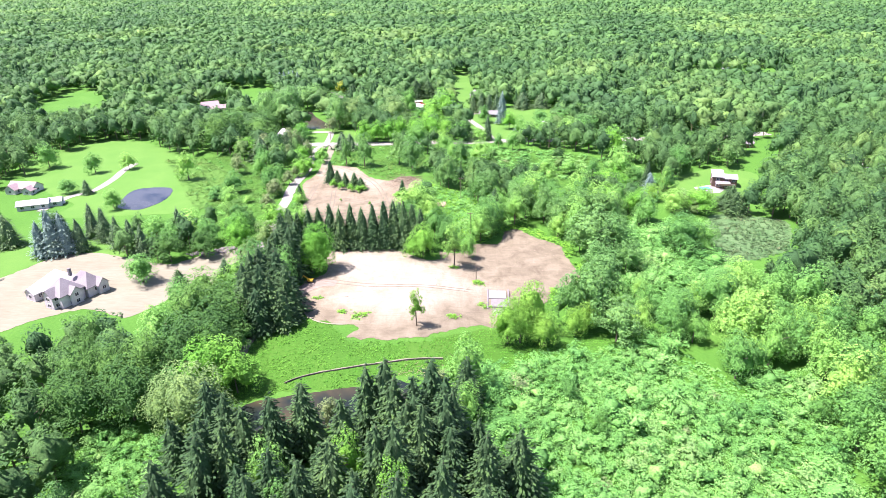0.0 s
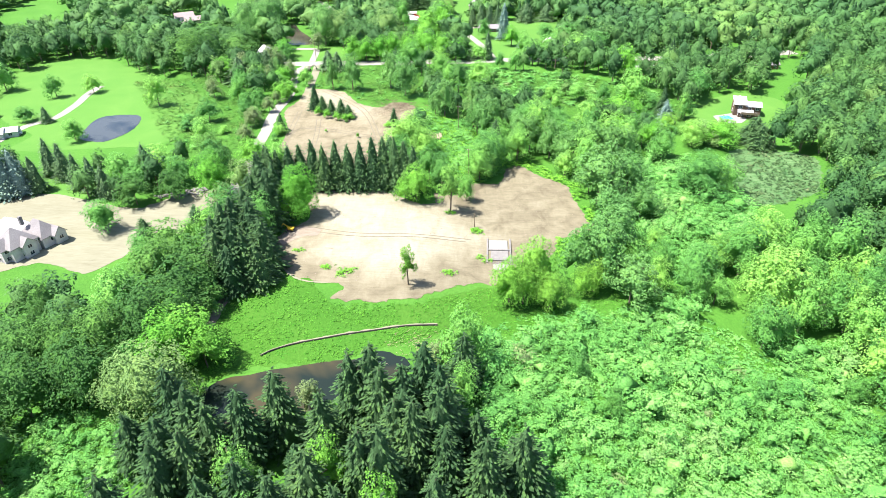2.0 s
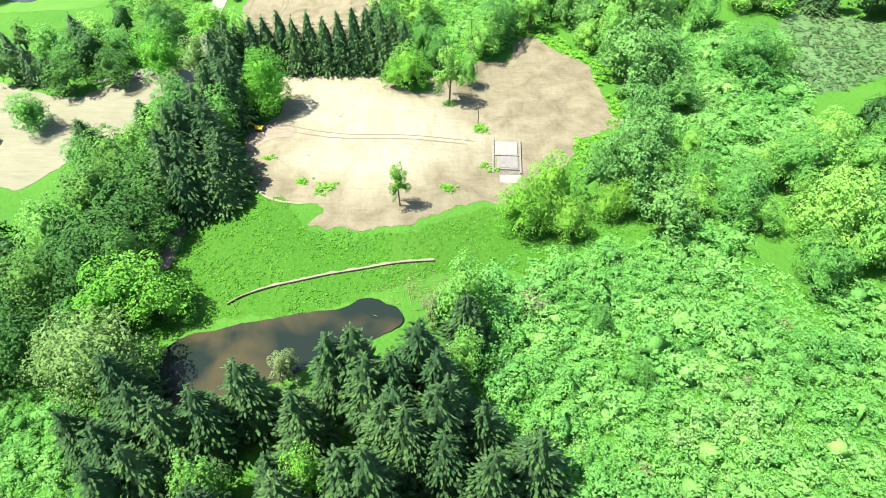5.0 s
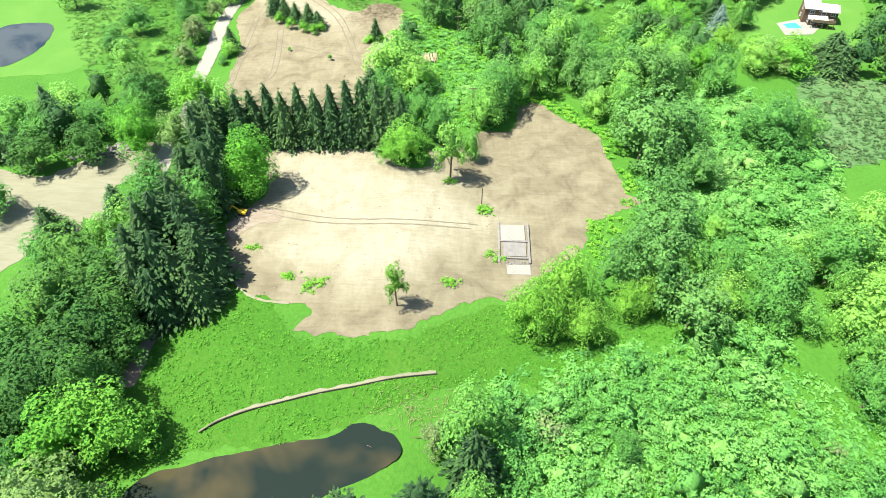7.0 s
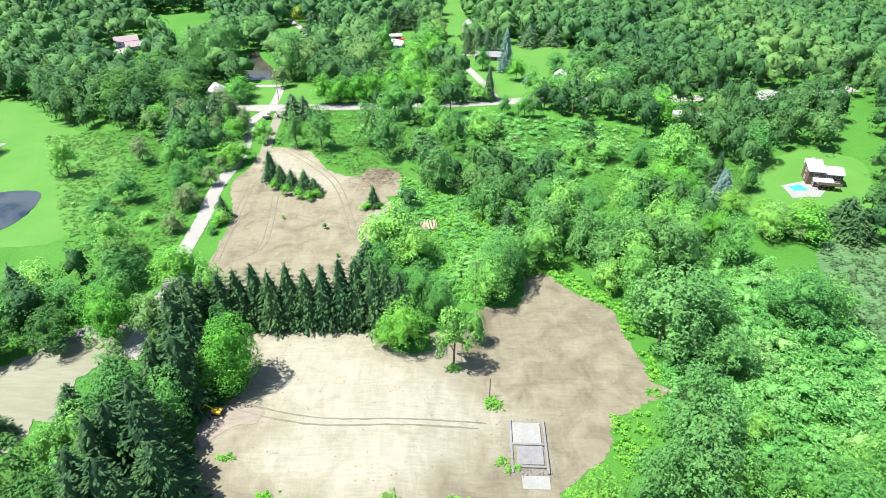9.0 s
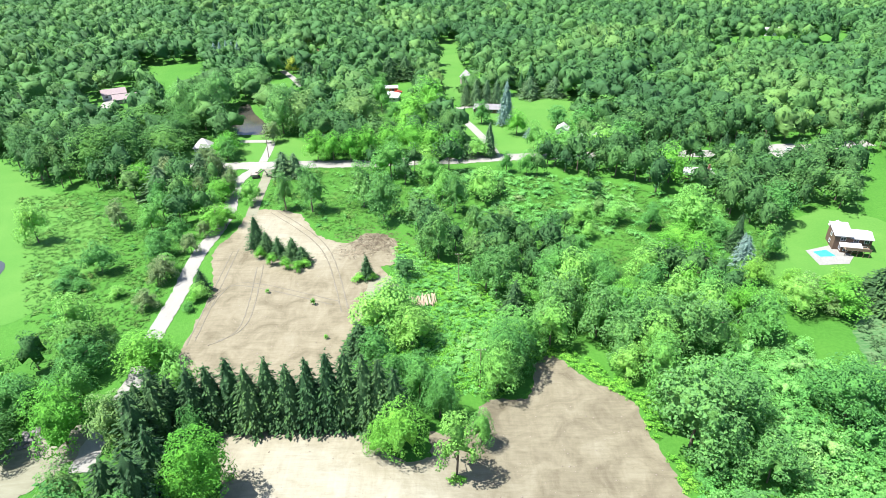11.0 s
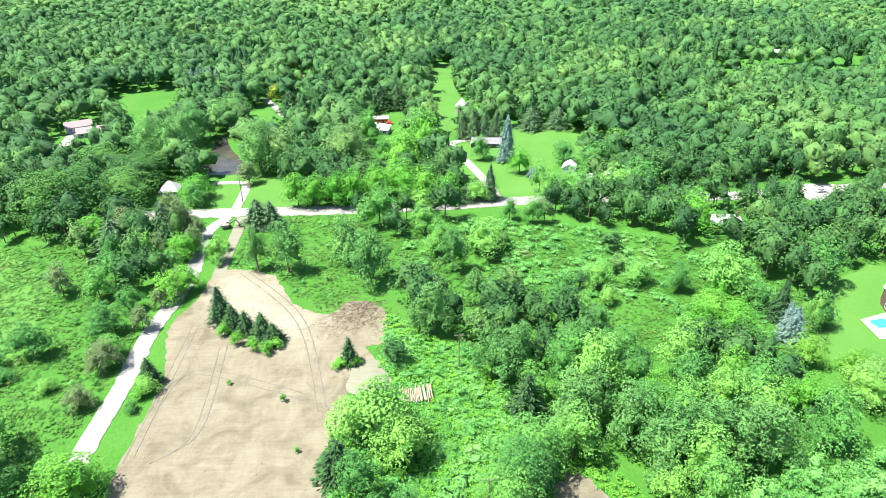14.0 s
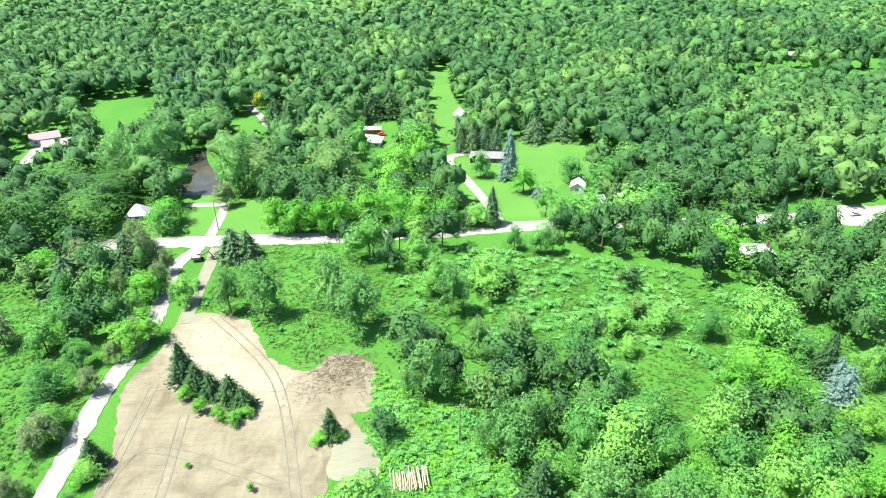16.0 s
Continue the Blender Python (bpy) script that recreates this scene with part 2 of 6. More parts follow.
def rounded(pts, closed=True, step=1.0, rag=0.0, seed=0.0):
    """A smooth line through the corners, taken every step metres, with ragged edges."""
    p = [Vector((*q[:2], 0)) for q in pts]
    n, out = len(p), []
    for i in range(n if closed else n - 1):
        a, b, c, d = [p[(i + k) % n] if closed else p[min(max(i + k, 0), n - 1)] for k in (-1, 0, 1, 2)]
        m = max(1, int((c - b).length / step))
        for j in range(m):
            s = j / m
            q = 0.5 * ((2 * b) + (c - a) * s + (2 * a - 5 * b + 4 * c - d) * s * s + (3 * b - a - 3 * c + d) * s ** 3)
            if rag:
                w = noise.noise_vector(Vector((q.x * 0.35, q.y * 0.35, seed))) + 0.6 * noise.noise_vector(Vector((q.x * 1.3, q.y * 1.3, seed + 9)))
                q = q + Vector((w.x, w.y, 0)) * rag
            out.append((q.x, q.y))
    if not closed:
        out.append(tuple(p[-1][:2]))
    return out


def inside(px, py, pts):
    """Which of the points lie in the outline."""
    px, py = np.asarray(px, float), np.asarray(py, float)
    hit = np.zeros(px.shape, bool)
    for (x1, y1), (x2, y2) in zip(pts, pts[1:] + pts[:1]):
        if y1 != y2:
            hit ^= ((y1 > py) != (y2 > py)) & (px < (x2 - x1) * (py - y1) / (y2 - y1) + x1)
    return hit


def sheet(name, outline, mat, lift, rag=0.5, level=None, cell=3.5, label="", step=1.0, pale=None, sharp=False):
    """A patch of ground that lies on the land."""
    from mathutils.geometry import delaunay_2d_cdt
    edge = [tuple(q) for q in outline] if sharp else rounded(outline, True, step, rag, lift * 50)
    xs, ys = [q[0] for q in edge], [q[1] for q in edge]
    gx, gy = np.meshgrid(np.arange(min(xs), max(xs), cell), np.arange(min(ys), max(ys), cell))
    keep = inside(gx, gy, edge)
    pts = [Vector(q) for q in edge] + [Vector(q) for q in zip(gx[keep], gy[keep])]
    n = len(edge)
    v, _, f, *_ = delaunay_2d_cdt(pts, [], [list(range(n))], 1, 1e-4)
    verts = [(q.x, q.y, (land(q.x, q.y) if level is None else level) + lift) for q in v]
    tris = []
    for q in f:
        q = list(q)
        a, b, c = [Vector(verts[i]) for i in q[:3]]
        tris.append(q[:3] if (b - a).cross(c - a).z > 0 else q[2::-1])
    tint = None
    if pale:
        vx, vy = np.array([q[0] for q in verts]), np.array([q[1] for q in verts])
        edge_d = np.min([np.hypot(vx - a, vy - c) for a, c in rounded(pale, True, 2.0)], axis=0)
        tint = 0.04 + 0.32 * np.clip(np.where(inside(vx, vy, pale), edge_d, -edge_d) / 7, -1, 1)
    ob = new(name, mesh_from(name, verts, tris, mat, tint, smooth_faces=True))
    return tagged(ob, label, kind="structure")


def ribbon(name, line, width, mat, lift, label="", rag=0.25):
    """A road or track along a line."""
    mid = rounded(line, False, 1.5)
    verts, faces = [], []
    for i, (x, y) in enumerate(mid):
        a, b = mid[max(i - 1, 0)], mid[min(i + 1, len(mid) - 1)]
        d = Vector((b[0] - a[0], b[1] - a[1])).normalized()
        for k, u in enumerate((-0.5, -0.2, 0.2, 0.5)):
            w = width * u + (rag * noise.noise((x * 0.5, y * 0.5, k * 7.0)) if k in (0, 3) else 0)
            qx, qy = x - d.y * w, y + d.x * w
            verts.append((qx, qy, land(qx, qy) + lift + (0.05 if k in (1, 2) else 0)))
        if i:
            o = 4 * i
            faces += [(o - 4 + k + 1, o - 4 + k, o + k, o + k + 1)[::-1] for k in range(3)]
    ob = new(name, mesh_from(name, verts, faces, mat, smooth_faces=True))
    return tagged(ob, label, kind="structure")


# ---- ground: one sheet to the horizon ----
def axis(lo, hi, fine_lo, fine_hi, fine):
    mid = np.arange(fine_lo, fine_hi + 0.1, fine)
    low = fine_lo - np.cumsum(np.geomspace(fine * 1.5, (fine_lo - lo) / 4, 12))
    up = fine_hi + np.cumsum(np.geomspace(fine * 1.5, (hi - fine_hi) / 4, 12))
    return np.concatenate([low[::-1], mid, up])


gx, gy = np.meshgrid(axis(-4500, 4500, -250, 280, 3.5), axis(-3000, 4800, 80, 485, 3.5))
gz = height(gx, gy)
rows_n, cols_n = gx.shape
idx = np.arange(rows_n * cols_n).reshape(rows_n, cols_n)
quads = np.stack([idx[:-1, :-1], idx[:-1, 1:], idx[1:, 1:], idx[1:, :-1]], -1).reshape(-1, 4)
ground = new("ground", mesh_from("ground", np.stack([gx, gy, gz], -1).reshape(-1, 3), quads, M_GRASS, smooth_faces=True))
tagged(ground, "green grassy ground under the woods and meadows", kind="structure")

# ---- plan: outlines in metres ----
LOWER = [
    (-57.4, 247), (-41.7, 248.6), (-26.3, 246.8), (-17.5, 240.3), (-8.5, 238.9), (-7.5, 247.6),
    (-1, 247.2), (8.1, 260.8), (18, 261.6), (21.5, 274.7), (27.8, 277.7), (33.5, 270.2),
    (43.9, 260.5), (45.9, 250.1), (47.6, 238.5), (48, 230.1), (54, 228.4), (46.2, 223.6),
    (36, 218.4), (32.9, 208.8), (23.2, 200.9), (16, 192.6), (5.1, 190.9), (-1.7, 187.5),
    (-9.3, 181.7), (-15.5, 179.2), (-26.6, 178.5), (-36.8, 179.6), (-33.3, 185.5), (-43.5, 188.6),
    (-50.7, 191.2), (-56.5, 201.3), (-59.6, 211.4), (-58.5, 219), (-52.4, 226), (-54.6, 237.2),
]
PALE = [
    (-56, 243.9), (-41.4, 246.4), (-26.1, 245.2), (-17.4, 238.4), (-7.7, 236.9), (0.4, 230.8),
    (3.4, 225.3), (10.9, 219.4), (7.5, 212.4), (-1.5, 207), (-7.1, 200.2), (-15, 193.9),
    (-28.3, 192.9), (-37.1, 197.5), (-47.8, 203.2), (-50.2, 211.4), (-43.1, 216.7), (-50.4, 223.6),
    (-48.4, 229.6),
]
UPPER = [
    (-81, 363.4), (-76.1, 369.1), (-61.3, 365), (-53.8, 352.6), (-46.2, 342.9), (-38, 339.6),
    (-30.9, 347.1), (-20.7, 342.1), (-19.8, 325.6), (-25, 321.8), (-19.2, 313), (-27.2, 306.8),
    (-28.4, 293.7), (-31.8, 277.8), (-28.7, 269.7), (-33.3, 259.1), (-67.1, 260), (-76.3, 260.2),
    (-77.5, 274), (-77.5, 289), (-78.7, 311.2), (-85.1, 333.7), (-82.4, 346.7),
]
PALE_NORTH = [
    (-79.2, 364.6), (-60.8, 362.7), (-53.3, 349.8), (-41.8, 339.7), (-43, 322.4), (-55.2, 329.4),
    (-72.9, 340.6),
]
SANDLOT = [
    (-176.8, 193.5), (-184.6, 209.9), (-175.8, 229.6), (-167.6, 243.4), (-154.2, 245.5), (-141.3, 241.5),
    (-117.9, 234.2), (-107.1, 242.8), (-95.3, 250.6), (-89.8, 239.3), (-94.5, 230.4), (-103.5, 227),
    (-111.3, 218.4), (-106, 205.9), (-110.7, 197.8), (-116.2, 192.4), (-133.1, 197.9), (-146.7, 190.3),
    (-157.1, 182.4),
]
SANDLINK = [
    (-114.2, 233.7), (-107, 240.3), (-102.9, 243.3), (-95.3, 248.4), (-89.6, 250.5), (-83.4, 242.9),
    (-86.4, 239.9), (-97.5, 236.8), (-95.4, 228.9), (-100.1, 225.5), (-97.8, 210.9), (-103.2, 208.3),
]
POND_BROWN = [
    (-58.9, 130.6), (-61.3, 140.1), (-59.7, 145.2), (-52.8, 148.2), (-43.4, 150.6), (-33.7, 152.9),
    (-25.9, 153.9), (-20.4, 157), (-14.6, 155.1), (-11.9, 150.8), (-18.4, 145.7), (-27.5, 141.1),
    (-35.1, 136.2), (-45.9, 129.6), (-50.4, 124.9),
]
POND_LAWN = [
    (-172.2, 300.3), (-175.5, 312.8), (-176, 325.3), (-170, 329.8), (-157.9, 329.6), (-153.2, 321.2),
    (-152.6, 309.9), (-155.7, 300.9), (-161, 296.2),
]
MARSH = [
    (120.3, 289.5), (133.4, 295.2), (156.5, 286.1), (149, 264.2), (140.4, 252.3), (122, 243.1),
    (110.4, 243.2), (110.8, 255.6),
]
POND_FAR = [
    (-115.8, 463.2), (-119.1, 480.5), (-121.6, 499.7), (-123.9, 516.9), (-119.7, 519.3), (-112, 500.8),
    (-100, 479.6), (-94.2, 464.1), (-105.4, 461.5),
]
BERM = [
    (-51, 155.1), (-48, 157.5), (-42.5, 160), (-36.1, 161.9), (-29.5, 163.8), (-20.5, 165.8),
    (-13.6, 167.6), (-5.2, 169.3),
]
ROAD = [
    (-151.2, 414.4), (-131.1, 415.8), (-102.1, 416.8), (-70.5, 417.7), (-38.4, 418.2), (-3.8, 421.4),
    (25.6, 426.4), (68, 428.2), (118.7, 428.6), (166.3, 432), (218.4, 441.5),
]
GRAVEL = [
    (-85, 236), (-85.7, 253.2), (-85.3, 267.5), (-87.6, 285.9), (-88.2, 307.2), (-90.1, 330.4),
    (-89, 348.8), (-88.8, 364.9), (-91.2, 380.3), (-93.6, 399.1), (-89.4, 412.8),
]
TRACK = [
    (-79.3, 363.3), (-80.6, 379.9), (-81.8, 398.7), (-83.2, 412.5),
]
DRIVE_FARM = [
    (25.2, 427), (22.8, 443.1), (18.4, 462.4), (12.1, 484.4), (7.8, 497.9), (9.1, 508.5),
    (21.2, 514.2),
]
DRIVE_LAWN = [
    (-208.8, 294.7), (-206.2, 315.1), (-198.2, 325.8), (-197.1, 345.1), (-199.1, 361.1), (-198.6, 376),
]
DRIVE_GARAGE = [
    (-88.3, 421.8), (-89.1, 438.4), (-90.6, 448.9), (-94.9, 450.9), (-106.8, 450.8),
]
DRIVE_WEST = [
    (-204.6, 476.2), (-202.2, 489.9), (-205.2, 509.1), (-209.4, 528.8), (-205.1, 537.8),
]
DRIVE_NORTH = [
    (-117.2, 604.6), (-105.1, 582.7), (-95.1, 559.6),
]
BARE_BANK = [
    (-70.5, 165.7), (-70, 171.5), (-69, 179.2), (-66.4, 178.9), (-66.9, 172.9), (-67.1, 165.9),
]
MEADOW = [
    (-60.2, 213.5), (-62.7, 187), (-68, 168.7), (-69, 155.7), (-63.6, 145.6), (-52.3, 151),
    (-32.3, 153.3), (-14.4, 160.7), (-4.2, 165.4), (10.1, 168), (22, 166.8), (32.9, 173.9),
    (31.5, 180), (11.8, 189.8), (-14.2, 177.4), (-36.4, 177.3),
]
LAWN_POND = [
    (-263, 366), (-256.6, 423.9), (-224.1, 430.4), (-177.7, 394.1), (-137.9, 363), (-125.8, 327.1),
    (-130.9, 295.7), (-152.5, 289.9), (-195.6, 286.9), (-197.4, 304.8), (-218.1, 319.8),
]
LAWN_FARM = [
    (8.8, 501.9), (16.7, 428.3), (42.2, 424.7), (54.4, 464), (77, 487.4), (81, 515.8),
    (76.1, 534.5), (37.5, 526.8), (31.6, 501.2),
]
LAWN_STRIP = [
    (-6.2, 697.3), (16.5, 713.6), (18.9, 599.2), (16.1, 552.5), (6.7, 521.3), (0.1, 568),
]
LAWN_POOL = [
    (112.5, 341), (146.6, 364.8), (157.6, 367.2), (173.2, 354.1), (156.9, 319.9), (139.9, 297.3),
    (125.2, 294.8), (124.9, 320.6), (108.6, 316.9),
]
LAWN_GARAGE = [
    (-129.8, 434.9), (-111.9, 444.8), (-96.1, 463.6), (-71.4, 447), (-64.2, 423.6), (-124.6, 420),
]
LAWN_TRI = [
    (-78.8, 404.9), (-57.8, 430.2), (-37.5, 409.6), (-17.8, 388.5), (-9.9, 371.5), (-24.8, 356.4),
    (-39.3, 342.6), (-48.4, 349.3), (-60.5, 366.6), (-76.3, 370.4),
]
FIELD = [
    (-184.6, 209.9), (-216.4, 253.8), (-184.1, 250.5), (-174.3, 259.4), (-150.6, 260.4), (-141.3, 241.5),
    (-167.6, 243.4), (-175.8, 229.6),
]
OPENINGS = [
    [
    (10.3, 169.3), (21.6, 167.7), (33.9, 173.8), (51.4, 180.1), (57, 184.6), (53.5, 189.2),
    (37.5, 186.8), (31.3, 175.8), (19.7, 177.9),
], [
    (65.8, 173.9), (71.8, 162.3), (77.2, 151.9), (84.3, 150.3), (84.6, 157), (78.7, 166),
    (72.3, 176),
], [
    (-246.3, 307.4), (-259.1, 344.5), (-249, 354.7), (-220, 333.7), (-195.7, 296.8), (-209.3, 290.8),
    (-221.4, 283.6),
], [
    (-42.7, 507.2), (-22.3, 498.2), (-21.2, 473.3), (-40.2, 481.1),
], [
    (-46.6, 576.2), (-15.1, 574.8), (-21, 544.5), (-40, 545.4),
], [
    (-124.4, 577.7), (-113.5, 589.1), (-95.1, 559.6), (-100.9, 549.4), (-118.4, 555.4),
], [
    (54.1, 348.6), (67.9, 354), (73, 331.6), (64.2, 321.8), (52, 317.4), (49.4, 328.9),
],
]
FAR_OPENINGS = [
    [
    (-358.4, 515.2), (-377.4, 586.6), (-380, 629.1), (-336.1, 620.8), (-321.4, 576.1), (-337.4, 536),
], [
    (241.6, 717.9), (296.3, 723.5), (384.2, 727.5), (359.4, 690.7), (289.9, 702.6), (239.9, 693.3),
], [
    (-94.1, 863.2), (-37.2, 866.3), (-36.3, 843.9), (-80, 837.4),
], [
    (121.2, 898.2), (161, 899.3), (155.5, 874.8), (122.2, 870.1),
], [
    (-232.9, 618.5), (-197.8, 636.6), (-178.5, 625.4), (-177.1, 592.3), (-199.4, 572.3),
], [
    (189, 421.8), (216.5, 428.3), (210.9, 404.5), (189.7, 393.1),
], [
    (165.9, 439.5), (183.7, 438.9), (176.7, 423.9), (161.6, 423),
],
]
SCRUB_WEST = [
    (-182.9, 383.1), (-147, 392.5), (-122.1, 371.5), (-96.2, 341.3), (-90.3, 317.4), (-89.9, 285.9),
    (-92.8, 273.4), (-103.4, 269.9), (-116.8, 274.1),
]
LANE = [
    (-11.3, 265.1), (-1.8, 265.3), (7.7, 264.6), (11.9, 259.6), (9.4, 254.5), (1.9, 258.7),
    (-9.9, 260.8),
]
SCRUB_MID = [
    (-18.4, 404.4), (21.4, 409.2), (45.4, 401.9), (83, 390.8), (108.7, 369.8), (123.7, 339.6),
    (108.1, 316.4), (70.6, 317.8), (38.5, 331.4), (9.6, 345.9), (-14.5, 348.2),
]
SCRUB_SOUTH = [
    (-20.5, 339.1), (9.1, 319.5), (16.2, 302.5), (22.7, 280.6), (16.8, 270.5), (11.4, 261.3),
    (-10, 264.3), (-28, 269.7), (-26.5, 298.7), (-19, 309.5),
]
THICKET_WEST = [
    (-103.8, 131.6), (-86.5, 137.3), (-70.5, 127.9), (-66.9, 111.7), (-66.5, 101.8), (-85.8, 101.7),
]
SANDPAD = [
    (-26.8, 314.4), (-20.9, 316), (-17.5, 310.2), (-16.4, 304.9), (-19.2, 301.8), (-28, 302.8),
    (-28.1, 308.9),
]
HAUL = [
    (-134.1, 225.1), (-118.7, 231.9), (-106.7, 237.5), (-98, 242.8), (-94, 237.4), (-94.7, 229.3),
    (-92.1, 216.3), (-105, 218.6), (-110.1, 213.3), (-114.5, 204.5), (-119.8, 198.7),
]
STRIP = [
    (-57.1, 202.3), (-54.1, 195.7), (-50.3, 190.7), (-44.8, 188.1), (-39.1, 187.4),
]
THICKET = [
    (6, 168.8), (18, 175.8), (51.4, 180.1), (66.9, 182.4), (81.4, 162.3), (104.3, 162.4),
    (94.8, 116.7), (82.2, 95.7), (8.2, 94.9), (5, 138.4),
]
THICKET_EAST = [
    (61.1, 265.6), (75, 276.3), (94.2, 280.3), (113.4, 264.5), (114.6, 241.3), (87.6, 200.2),
    (44.6, 200.9), (52.4, 234.5),
]
VINES = [
    (18, 261.6), (21.8, 278.8), (30.5, 284.1), (37, 275.3), (50.2, 260.5), (48.2, 241.7),
    (53.4, 231.3), (48.1, 228.9), (46.6, 241.7), (43.9, 260.5), (33.5, 270.2), (27.8, 277.7),
]
VINES_EAST = [
    (36, 218.4), (43.9, 224.1), (44.7, 212.9), (35.1, 200.8), (32.9, 208.8),
]
SPRUCE_STAND = [
    (-73, 133.3), (-47.1, 140.2), (-27, 148.4), (-3.7, 157), (5.4, 142.9), (17.8, 127.7),
    (22.1, 116.6), (22, 91.5), (-72.1, 89.3), (-77.7, 120.7),
]

sheet("meadow", MEADOW, M_MEADOW, 0.03, 1.2, label="lush bright green meadow sloping to the pond")
sheet("lawn", LAWN_POND, M_LAWN, 0.03, 0.6, label="mown light green lawn round a pond")
sheet("lawn", LAWN_FARM, M_LAWN, 0.03, 0.6, label="mown green lawn of the farmhouse")
sheet("lawn", LAWN_STRIP, M_LAWN, 0.03, 0.6, label="long mown green strip between woods", cell=8)
sheet("lawn", LAWN_POOL, M_LAWN, 0.03, 0.6, label="mown green lawn round the pool house")
sheet("lawn", LAWN_GARAGE, M_LAWN, 0.03, 0.6, label="mown green lawn beside the road")
sheet("lawn", FIELD, M_LAWN, 0.03, 0.8, label="smooth green field beside the building site")
sheet("dirt_clearing", LOWER, M_GRADED, 0.07, 1.3, label="graded brown and pale bare-soil clearing with wheel tracks", pale=PALE, cell=2.2)
sheet("dirt_clearing", UPPER, M_GRADED_NORTH, 0.07, 1.0, label="graded tan bare-soil clearing beside the drive", pale=PALE_NORTH, cell=2.2)
sheet("sand_lot", SANDLOT, M_SAND, 0.08, 0.7, label="pale sandy building lot round the new house")
sheet("sand_lot", SANDLINK, M_SAND, 0.12, 0.7, label="pale sandy haul road from the building lot")
sheet("sand_lot", HAUL, M_SAND, 0.1, 0.9, label="pale sandy ground torn by tracks beside the haul road")
sheet("sand_pad", SANDPAD, M_SAND, 0.12, 0.5, label="pale sand heap spread at the clearing's corner")
ribbon("sand_strip", STRIP, 0.7, M_SAND, 0.12, "thin pale strip of sand along the soil's edge", 0.3)
sheet("bare_bank", BARE_BANK, M_SOIL, 0.08, 0.5, label="strip of bare grey-brown earth at the meadow's edge")
sheet("dug_soil", [(-59.4, 213.5), (-57.7, 219.0), (-52.9, 221.1), (-47.2, 219.0), (-47.2, 215.2), (-52.2, 213.9), (-55.3, 211.4), (-57.4, 208.3)], M_SOIL, 0.13, 0.8, label="dark freshly dug soil beside the excavator")
sheet("pond", POND_BROWN, M_MUDDY, 0.06, 0.5, label="muddy brown pond with dark deep water", level=-0.35).location.z = 0.3
sheet("pond", POND_LAWN, M_POND, 0.1, 0.3, label="small slate-blue pond in the lawn", level=0)
sheet("pond", POND_FAR, M_DARKPOND, 0.1, 0.4, label="dark still pond under willows", level=0)
sheet("marsh", MARSH, M_MARSH, 0.06, 1.5, label="grey-green reedy marsh pond")
ribbon("road", ROAD, 9.0, M_GRAVEL, 0.12, "pale gravel country road", 1.0)
ribbon("gravel_drive", GRAVEL, 5.2, M_GRAVEL, 0.13, "pale gravel driveway beside the clearing", 0.8)
ribbon("track", TRACK, 4.4, M_SAND, 0.12, "narrow sandy track to the road")
for line, wide, text in ((DRIVE_FARM, 4.6, "pale gravel farm driveway"), (DRIVE_LAWN, 4.4, "pale gravel driveway across a lawn"),
                         (DRIVE_GARAGE, 4.0, "sandy driveway beside the small garage"), (DRIVE_WEST, 6.0, "pale driveway of a house among trees"),
                         (DRIVE_NORTH, 4.4, "pale drive along a lawn")):
    ribbon("driveway", line, wide, M_GRAVEL, 0.1, text)


# ---- plants ----
BALLS = {}


def ball(level=1):
    """A unit sphere of triangles: 20, 80 or 320 of them."""
    if level not in BALLS:
        bm = bmesh.new()
        bmesh.ops.create_icosphere(bm, subdivisions=level, radius=1)
        bm.verts.ensure_lookup_table()
        BALLS[level] = np.array([v.co[:] for v in bm.verts]), np.array([[v.index for v in f.verts] for f in bm.faces])
        bm.free()
    return BALLS[level]


def icosahedron():
    return ball(1)


def unit(v):
    return v / np.maximum(np.linalg.norm(v, axis=1, keepdims=True), 1e-6)


def sprays(rng, centre, normal, size, droop=0.0):
    """One bent triangle of leaves at each centre, turned about its normal at random."""
    n = len(centre)
    normal = unit(normal)
    a = unit(np.cross(normal, rng.normal(size=(n, 3))))
    b = np.cross(normal, a)
    size = np.asarray(size).reshape(-1, 1) * rng.uniform(0.65, 1.35, (n, 1))
    out = []
    for k in range(3):
        ang = 2.094 * k + rng.uniform(-0.5, 0.5, (n, 1))
        rad = size * rng.uniform(0.6, 1.1, (n, 1))
        out.append(centre + a * np.cos(ang) * rad + b * np.sin(ang) * rad)
    v = np.stack(out, 1).reshape(-1, 3)
    return v, np.arange(3 * n).reshape(-1, 3)


def join(parts):
    vs, fs, o = [], [], 0
    for v, f in parts:
        vs.append(v)
        fs.append(f + o)
        o += len(v)
    return np.concatenate(vs), np.concatenate(fs)


SQUASH = np.array([1, 1, 0.45])


